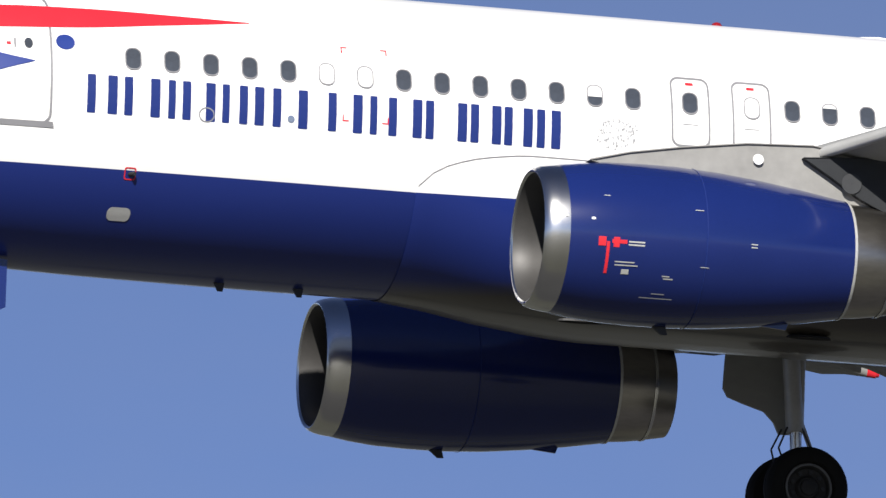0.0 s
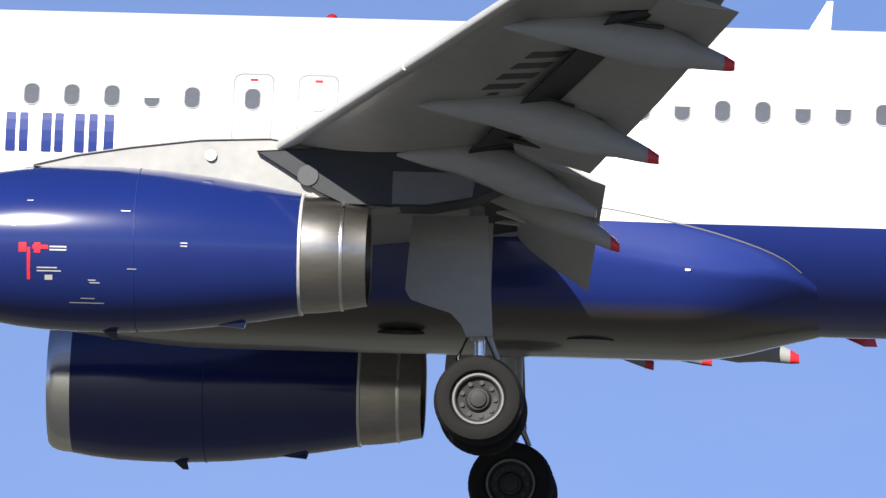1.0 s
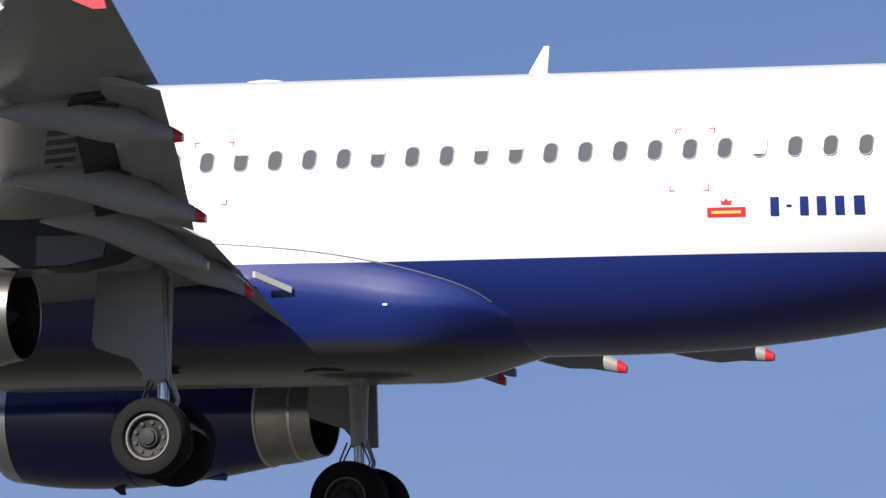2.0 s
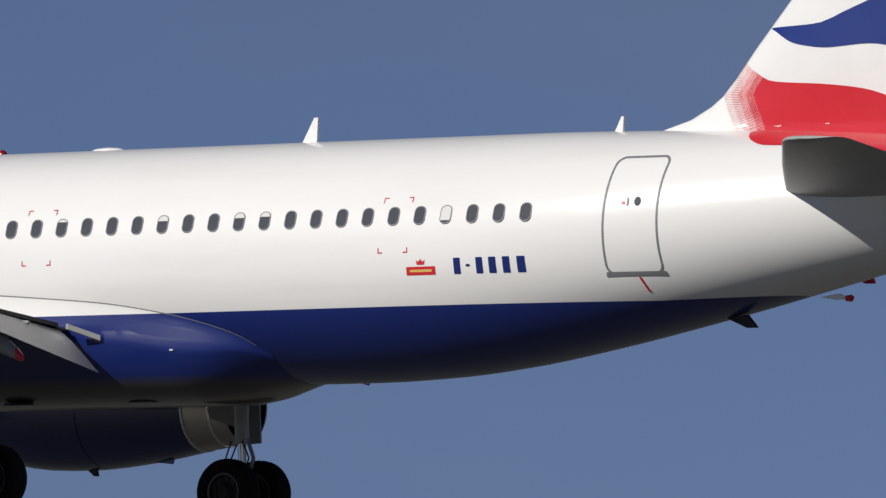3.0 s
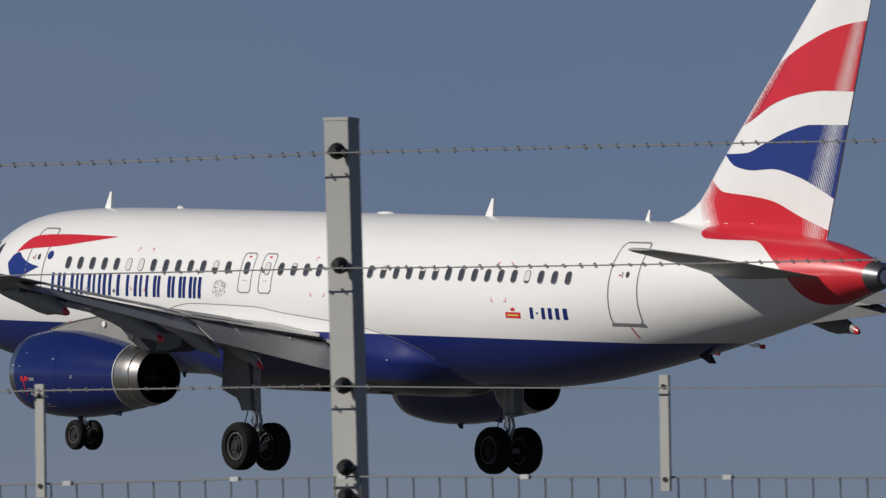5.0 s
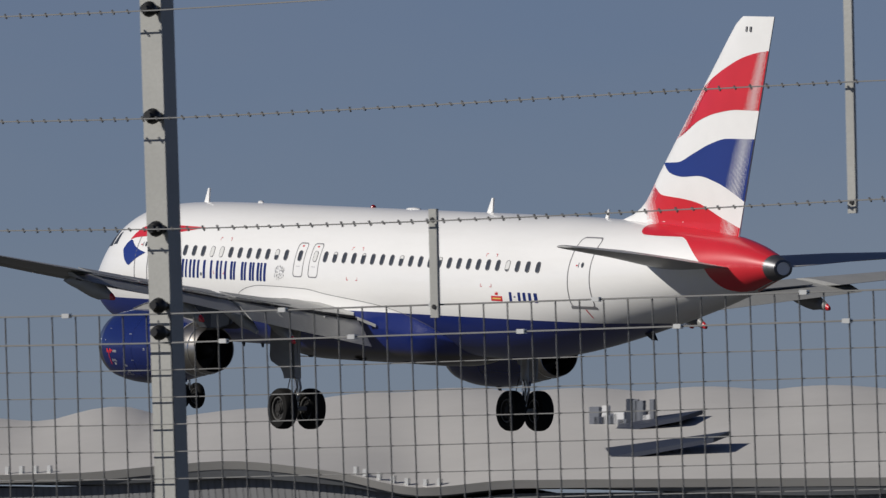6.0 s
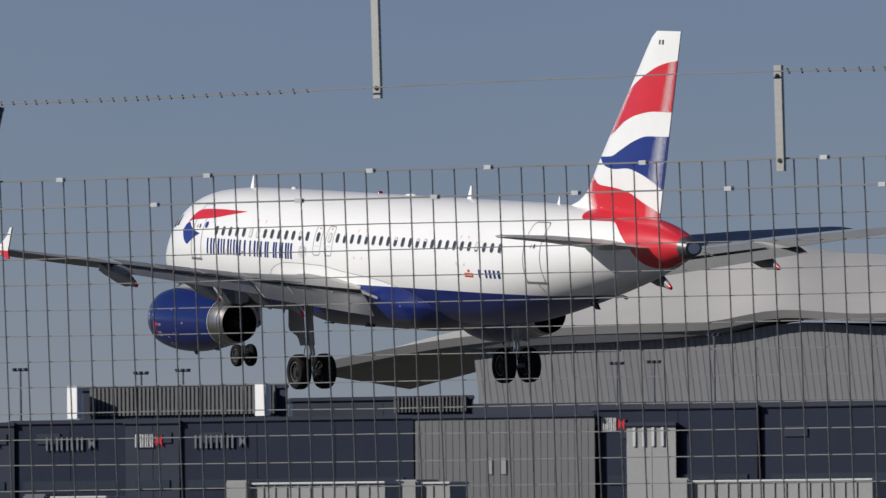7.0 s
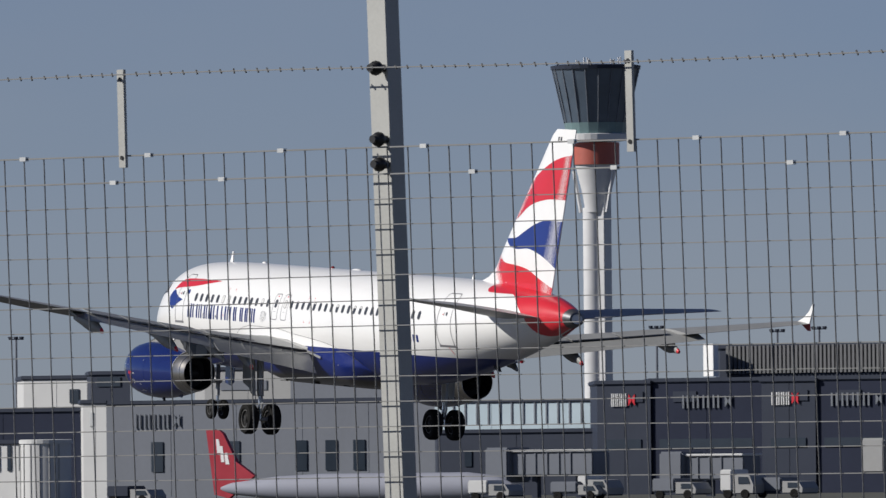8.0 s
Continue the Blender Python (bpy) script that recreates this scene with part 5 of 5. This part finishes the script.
def sign(t, c, rng, az, el, w, h, m, red=True):
    """A gate sign: four plain bars and an emblem of two wedges."""
    x, z = px_x(az, c, rng), high(el, rng)
    for k in range(4):
        for q in (0.05, 0.5):
            part("sign_bar", box((x + (k + q) * w / 4, -0.2, z - h / 2), (x + (k + q + 0.17) * w / 4, -0.1, z + h / 2)), m, t)
    for q in (0.0, 0.36):
        part("sign_emblem", slab([(x + w * 1.06 + q, z - h * 0.45), (x + w * 1.06 + q + 0.3, z - h * (0.1 if q == 0 else 0.45)), (x + w * 1.06 + q + 0.3, z + h * (0.1 if q == 0 else 0.45)), (x + w * 1.06 + q, z + h * 0.45)] if q == 0 else [(x + w * 1.06 + q, z - h * 0.1), (x + w * 1.06 + q + 0.3, z - h * 0.45), (x + w * 1.06 + q + 0.3, z + h * 0.45), (x + w * 1.06 + q, z + h * 0.1)], -0.2, -0.1), M_RED if red else m, t)


# dark gate rooms along the pier
gate_specs = [
    (68.83, 68.6, 0.395, M_SLATE2), (68.6, 68.12, 0.403, M_SLATE), (68.12, 67.89, 0.40, M_SLATE2), (67.89, 66.88, 0.408, M_SLATE), (66.08, 65.4, 0.44, M_SLATE), (65.38, 64.6, 0.445, M_SLATE), (64.55, 63.6, 0.46, M_SLATE), (63.55, 62.3, 0.465, M_SLATE),
]
SIGNS = {0: [(68.765, 0.31, 1.7, True)], 1: [(68.46, 0.30, 4.2, False)], 2: [(68.075, 0.31, 2.0, True)], 3: [(67.82, 0.305, 4.4, False)], 4: [(66.065, 0.36, 1.6, True)]}
for i, (a, b, e, m) in enumerate(gate_specs):
    ops = [(a - 0.04, b + 0.04, 0.10, 0.14, M_SHADE), (a - 0.1, a - 0.2, 0.30, 0.345, M_SLATE2)]
    rng = pier_range((a + b) / 2, (i % 2) * 0.4)
    t, c = build_block("gate_room", "dark slate-blue airport gate building", "gate building", a, b, e, rng, 14, m, ops)
    tagged(t, group="gate buildings along the pier")
    for sa, se, sw, white in SIGNS.get(i, ()):
        sign(t, c, rng, sa, se, sw, 1.15, M_SIGN if white else M_SIGNGREY, white)
t, c = build_block("grey_pier_hall", "pale grey ribbed pier hall", "hall", 66.87, 66.1, 0.41, pier_range(66.48, -0.7), 14, M_FACADE, [(66.56, 66.54, 0.15, 0.22, M_CONC), (66.50, 66.48, 0.15, 0.22, M_CONC)])
for k in range(26):
    part("rib", box((px_x(66.86 - k * 0.029, c, R1), -0.03, 0.3), (px_x(66.86 - k * 0.029, c, R1) + 0.12, 0, high(0.40, R1))), M_FACADE, t)
t, c = build_block("grey_pier_hall", "grey pier stair tower with a zigzag pattern", "hall", 65.96, 65.75, 0.367, pier_range(65.85, -0.7), 5, M_CONC, [])
for k in range(4):
    part("zigzag_bar", box((px_x(65.93 - 0.04 * k, c, R1), -0.15, high(0.26, R1)), (px_x(65.93 - 0.04 * k, c, R1) + 0.25, 0, high(0.34, R1))), M_PALE, t)
# roof plant behind the gates
t, c = build_block("rooftop_plant", "louvred rooftop plant enclosure with white end walls", "plant room", 68.3, 67.42, 0.545, R1 + 40, 10, M_SLATE2)
for k in range(46):
    x = px_x(68.26 - k * 0.0175, c, R1 + 40)
    part("louvre", box((x - 0.12, -0.3, high(0.42, R1 + 40)), (x + 0.12, -0.05, high(0.54, R1 + 40))), M_FACADE, t)
for a in (68.27, 67.46):
    cx, zz = px_x(a, c, R1 + 40), high(0.55, R1 + 40)
    wall = part("end_wall", box((-1.1, -1.1, high(0.41, R1 + 40)), (1.1, -0.6, zz)), M_WHITE, t, "white rendered end wall")
    wall.location, wall.rotation_euler = (cx, -1.2, 0), (0, 0, radians(-34))
t, c = build_block("rooftop_plant", "grey louvred rooftop plant", "plant room", 67.40, 66.62, 0.49, R1 + 50, 10, M_SLATE2)
for k in range(20):
    x = px_x(66.95 - k * 0.016, c, R1 + 50)
    part("louvre", box((x - 0.06, -0.4, high(0.42, R1 + 50)), (x + 0.06, -0.05, high(0.485, R1 + 50))), M_FACADE, t)
# far terminal to the west
R2 = 1500.0
build_block("west_terminal", "pale blue glazed airport terminal", "terminal", 69.53, 68.8, 0.318, R2, 30, surface("pale_glazing", (0.46, 0.55, 0.6), 0.3, var=0.15, scale=0.3), [(69.5 - 0.05 * k, 69.494 - 0.05 * k, 0.21, 0.31, M_MID) for k in range(14)])
build_block("west_terminal", "dark grey flat-roofed terminal block", "terminal", 70.2, 69.54, 0.475, R2 - 60, 30, M_MID, [(70.15, 69.6, 0.25, 0.31, M_SHADE)])
t, c = build_block("west_pier", "grey pier with a row of narrow windows", "pier", 70.95, 69.53, 0.33, R1 + 60, 20, M_MID, [(a, a - 0.05, 0.02, 0.15, M_SHADE) for a in (70.75, 70.42, 70.13, 70.0, 69.88, 69.7)])
sign(t, c, R1 + 60, 70.84 - 0.02, 0.24, 4.0, 1.3, M_SIGNGREY, False)
build_block("west_pier", "dark grey low pier below the glazed terminal", "pier", 69.52, 68.84, 0.19, R1 + 40, 20, M_SLATE2, [(69.4 - 0.16 * k, 69.37 - 0.16 * k, 0.03, 0.1, M_SHADE) for k in range(4)])
build_block("west_pier", "white boxed pier end", "pier", 71.3, 71.02, 0.44, R1 + 90, 14, M_PALE, [(71.1, 71.06, 0.32, 0.38, M_SHADE)])
build_block("west_pier", "dark low pier roof", "pier", 71.8, 70.98, 0.30, R1 + 20, 14, M_SLATE, [])
build_block("west_pier", "white jetty building with dark window slits", "pier", 71.7, 71.2, 0.165, R1 - 60, 10, M_PALE, [(71.62 - 0.05 * k, 71.605 - 0.05 * k, 0.03, 0.14, M_SHADE) for k in range(8)])
build_block("white_hut", "small white plant hut beside the pier", "hut", 71.045, 70.945, 0.334, R1 + 10, 6, M_PALE, [(71.015, 71.0, 0.22, 0.28, M_CLIP)])
build_block("rooftop_plant", "dark grey plant room on the pier roof", "plant room", 71.01, 70.84, 0.457, R1 + 75, 8, M_SLATE2, [(70.98, 70.88, 0.39, 0.43, M_SHADE)])
build_block("west_terminal", "pale low hangar beyond the pier", "terminal", 70.52, 70.15, 0.47, R2 - 120, 24, M_CONC, [(70.45, 70.25, 0.37, 0.41, M_MID)])


def build_rotunda():
    """The round end of the white jetty building."""
    R = R1 - 62
    t = thing("rotunda", "round white end of the jetty building", "pier", at=site(71.19, R))
    z = high(0.165, R)
    part("wall", lathe([(0, 2.1), (z - 0.35, 2.1)], (0, -0.6, 0), "z", 28, cap=True), M_PALE, t, smooth=True)
    part("roof", lathe([(z - 0.35, 2.2), (z - 0.05, 2.2), (z, 2.05)], (0, -0.6, 0), "z", 28, cap=True), M_PALE, t)
    for k in range(7):
        a = radians(-160 + 22 * k)
        x, y = 2.1 * math.cos(a), -0.6 + 2.1 * math.sin(a)
        part("rib", tube((x, y, 0.2), (x, y, z - 0.4), 0.07, 6), M_CONC, t)


build_rotunda()


def build_tower():
    R, az = 2300.0, 68.822
    t = thing("control_tower", "slender airport control tower with a dark flaring glass cab", "control tower", at=site(az, R))
    zt = high(1.75, R)
    H = lambda e: high(e, R)
    k = R * math.pi / 180
    part("shaft", lathe([(0, 0.046 * k), (H(1.14), 0.046 * k)], (-0.018 * k, 0, 0), "z", 28, cap=True), M_STEEL, t, "pale steel shaft", smooth=True)
    part("lift_shaft", box((0.02 * k, -1.2, 0), (0.056 * k, 1.2, H(1.3)), bevel=0.15), M_STEEL, t, "grey lift shaft")
    part("neck", lathe([(H(1.12), 0.05 * k), (H(1.2), 0.062 * k), (H(1.325), 0.092 * k)], axis="z", n=28, cap=True), M_STEEL, t, smooth=True)
    part("red_collar", lathe([(H(1.325), 0.1 * k), (H(1.42), 0.1 * k)], axis="z", n=28, cap=True), surface("faded_red_cladding", (0.42, 0.10, 0.07), 0.5), t, "faded red collar", smooth=True)
    part("gallery", lathe([(H(1.425), 0.11 * k), (H(1.43), 0.145 * k), (H(1.455), 0.145 * k), (H(1.46), 0.12 * k)], axis="z", n=32, cap=True), M_STEEL, t)
    cab = part("cab", lathe([(H(1.46), 0.128 * k), (H(1.5), 0.135 * k), (H(1.60), 0.155 * k), (H(1.735), 0.187 * k), (H(1.735), 0.16 * k)], axis="z", n=20, cap=True), M_CAB, t, "dark flaring glass cab")
    part("cab_sill", lathe([(H(1.458), 0.131 * k), (H(1.475), 0.134 * k), (H(1.505), 0.139 * k)], axis="z", n=20), surface("pale_green_glazing", (0.16, 0.24, 0.25), 0.3, var=0.2, scale=0.5), cab, "paler lower cab glazing")
    for i in range(20):
        a = 2 * math.pi * i / 20
        part("mullion", tube((0.129 * k * math.cos(a), 0.129 * k * math.sin(a), H(1.47)), (0.188 * k * math.cos(a), 0.188 * k * math.sin(a), H(1.735)), 0.1, 6), M_MID, cab)
    part("roof", lathe([(H(1.735), 0.193 * k), (H(1.75), 0.195 * k), (H(1.755), 0.17 * k)], axis="z", n=32, cap=True), M_SLATE2, t)
    rnd = random.Random(2)
    for i in range(9):
        a, r = rnd.uniform(0, 6.28), rnd.uniform(1, 5)
        part("aerial", tube((r * math.cos(a), r * math.sin(a), H(1.75)), (r * math.cos(a), r * math.sin(a), H(1.755) + rnd.uniform(0.8, 1.6)), 0.12, 6), M_STEEL, t)
    for s in (-1, 1):
        part("stay_bracket", tube((s * 0.066 * k, -1, H(1.12)), (s * 0.1 * k, -1, H(1.3)), 0.3, 6), M_STEEL, t)


build_tower()


# ---------------------------------------------------------------- apron things
def build_parked_airliner():
    R = 1000.0
    t = thing("parked_airliner", "parked white airliner with a plain red tail", "airliner", at=site(69.8, R))
    x0, x1 = px_x(70.45, 69.8, R), px_x(69.2, 69.8, R)
    zc, r = -0.15, 1.05
    rings = []
    for u, k in ((0, 0.2), (0.04, 0.45), (0.2, 0.85), (0.35, 1), (0.85, 1), (0.95, 0.75), (1, 0.2)):
        rings.append([(x0 + (x1 - x0) * u, r * k * math.cos(2 * math.pi * i / 24), zc + 1.2 + r * k * math.sin(2 * math.pi * i / 24)) for i in range(24)])
    # white paint dulled to blue-grey: the side's shade is put into the colour
    part("fuselage", loft(rings), surface("shaded_white_paint", (0.26, 0.27, 0.32), 0.75, var=0.12, scale=0.6), t, "white fuselage", smooth=True)
    xt = px_x(70.51, 69.8, R)
    part("fin", slab([(xt, high(0.20, R)), (xt + 1.1, high(0.20, R)), (xt + 1.5, high(0.185, R)), (xt + 2.7, high(0.06, R)), (xt + 4.3, high(0.0, R)), (xt + 2.0, 0.3), (xt + 0.7, 0.6)], -0.2, 0.2), M_RED_TAIL, t, "plain red fin")
    for k, (u, w, h0, h1) in enumerate(((1.0, 0.35, 0.10, 0.16), (1.35, 0.3, 0.06, 0.13), (1.75, 0.35, 0.05, 0.10))):
        part("fin_bar", slab([(xt + u, high(h0, R)), (xt + u + w, high(h0, R)), (xt + u + w * 0.4, high(h1, R)), (xt + u - 0.1, high(h1, R))], -0.23, -0.19), M_SIGN, t, "pale fin marking")
    for x in (0.3, 0.75):
        part("gear_leg", tube((x0 + (x1 - x0) * x, 0, 0), (x0 + (x1 - x0) * x, 0, 1.0), 0.3, 8), M_DARK, t)


M_RED_TAIL = surface("crimson_tail_paint", (0.35, 0.02, 0.035), 0.4)
build_parked_airliner()


def build_jetty(az0, az1, el, rng, skin, label="pale passenger boarding bridge on wheeled legs"):
    c = (az0 + az1) / 2
    t = thing("boarding_bridge", label, "boarding bridge", "boarding bridges", at=site(c, rng))
    x0, x1, z = px_x(az0, c, rng), px_x(az1, c, rng), high(el, rng)
    part("tunnel", box((x0, 0, z - 2.1), (x1, 2.6, z - 0.2), bevel=0.12), skin, t)
    part("roof", box((x0, -0.2, z - 0.2), (x1, 2.8, z), bevel=0.05), M_PALE, t)
    n = int((x1 - x0) / 1.1)
    for k in range(n):
        part("wall_rib", box((x0 + 1.1 * k, -0.1, z - 2.0), (x0 + 1.1 * k + 0.1, 0, z - 0.25)), skin, t)
    part("cab", box((x0 - 2.2, -0.6, z - 2.6), (x0, 3.0, z + 0.2), bevel=0.15), skin, t)
    for x in (x0 + 1.5, x1 - 2):
        part("leg", box((x, 0.6, 0), (x + 0.5, 1.2, max(0.6, z - 2.1))), M_SLATE2, t)


for a, b, e, skin in ((67.58, 67.0, 0.125, M_CONC), (65.68, 64.9, 0.115, M_CONC), (69.2, 68.85, 0.10, M_MID), (68.45, 68.2, 0.075, M_MID), (66.85, 66.72, 0.12, M_CONC)):
    build_jetty(a, b, e, R1 - 90, skin)


def build_truck(az, rng, w, h, m, label):
    t = thing("apron_truck", label, "truck", "apron vehicles", at=site(az, rng))
    part("body", box((-w / 2, 0, 0.55), (w / 2, 2.4, h), bevel=0.08), m, t)
    part("chassis", box((-w / 2 + 0.1, 0.15, 0.3), (w / 2 + 1.7, 2.25, 0.56)), M_SLATE2, t)
    part("cab", loft([[(x, y, z) for x, z in ((w / 2 + 0.08, 0.4), (w / 2 + 1.75, 0.4), (w / 2 + 1.8, h * 0.48), (w / 2 + 1.45, h * 0.8), (w / 2 + 0.08, h * 0.82))] for y in (0.1, 2.3)]), M_CONC, t)
    part("side_window", slab([(w / 2 + 0.55, h * 0.5), (w / 2 + 1.55, h * 0.5), (w / 2 + 1.35, h * 0.74), (w / 2 + 0.55, h * 0.75)], 0.06, 0.12), M_SHADE, t)
    for x in (-w / 2 + 0.6, w / 2 + 1.1):
        part("wheel", lathe([(-0.12, 0.05), (-0.13, 0.2), (-0.13, 0.33), (0.12, 0.33), (0.12, 0.2)], (x, 0.15, 0.34), "y", 18), M_TYRE, t)


for az, w, h, m in ((69.35, 2.2, 2.0, M_PALE), (68.98, 3.0, 1.8, M_MID), (68.9, 1.0, 2.4, M_PALE), (68.55, 2.5, 2.0, M_MID), (68.28, 1.3, 2.8, M_PALE), (68.1, 3.0, 2.0, M_MID), (66.8, 2.4, 2.4, M_PALE), (66.55, 2.0, 2.0, M_CONC), (70.9, 2.5, 1.8, M_SLATE2)):
    build_truck(az, 960, w * 0.75, h * 0.75, m, "boxy apron service truck with a pale cab")


# ---------------------------------------------------------------- what moves
# seconds, place of the nose, roll, pitch, heading
FLIGHT = [
    (0.0, 23.496, 172.274, 40.459, 2.469, 1.559, 3.452), (0.25, 8.161, 172.25, 39.114, 2.682, 1.684, 3.464),
    (0.5, -7.217, 172.226, 37.756, 2.646, 1.803, 3.475), (0.75, -22.639, 172.202, 36.393, 1.814, 1.917, 3.487),
    (1.0, -38.105, 172.177, 35.032, 0.83, 2.025, 3.499), (1.25, -53.614, 172.153, 33.678, 0.226, 2.127, 3.51),
    (1.5, -69.166, 172.129, 32.34, -0.216, 2.224, 3.522), (1.75, -84.762, 172.105, 31.02, -0.585, 2.315, 3.534),
    (2.0, -100.401, 172.081, 29.725, -0.744, 2.4, 3.545), (2.2, -112.944, 172.062, 28.709, -0.632, 2.465, 3.555),
    (2.5, -131.811, 172.033, 27.225, -0.162, 2.555, 3.569), (2.75, -147.581, 172.008, 26.026, 0.441, 2.623, 3.58),
    (3.0, -163.395, 171.984, 24.865, 1.032, 2.686, 3.592), (3.3, -182.429, 171.955, 23.525, 1.454, 2.755, 3.606),
    (3.5, -195.153, 171.936, 22.665, 1.516, 2.796, 3.615), (3.75, -211.097, 171.912, 21.629, 1.031, 2.842, 3.627),
    (4.0, -227.085, 171.887, 20.635, 0.492, 2.883, 3.639), (4.2, -239.907, 171.868, 19.87, 0.43, 2.911, 3.648),
    (4.5, -259.192, 171.839, 18.773, 0.415, 2.948, 3.662), (4.75, -275.311, 171.815, 17.904, 0.456, 2.972, 3.673),
    (5.0, -291.473, 171.791, 17.073, 0.482, 2.99, 3.685), (5.3, -310.926, 171.762, 16.123, 0.409, 3.005, 3.699),
    (5.5, -323.929, 171.742, 15.516, 0.284, 3.01, 3.708), (5.75, -340.222, 171.718, 14.783, 0.035, 3.011, 3.72),
    (6.0, -356.559, 171.694, 14.076, -0.033, 3.007, 3.732), (6.25, -372.939, 171.67, 13.39, 0.51, 2.998, 3.743),
    (6.5, -389.363, 171.645, 12.719, 1.111, 2.982, 3.755), (6.75, -405.831, 171.621, 12.058, 1.376, 2.962, 3.767),
    (7.0, -422.342, 171.597, 11.399, 1.256, 2.935, 3.778), (7.25, -438.897, 171.573, 10.738, 0.387, 2.903, 3.79),
    (7.5, -455.495, 171.548, 10.065, -0.682, 2.865, 3.802), (7.75, -472.137, 171.524, 9.372, -1.435, 2.822, 3.813),
    (8.0, -488.822, 171.5, 8.652, -2.128, 2.773, 3.825),
]


def motions():
    walk(airliner, [(t, pose(x, y, z, r, p, h)) for t, x, y, z, r, p, h in FLIGHT])


motions()
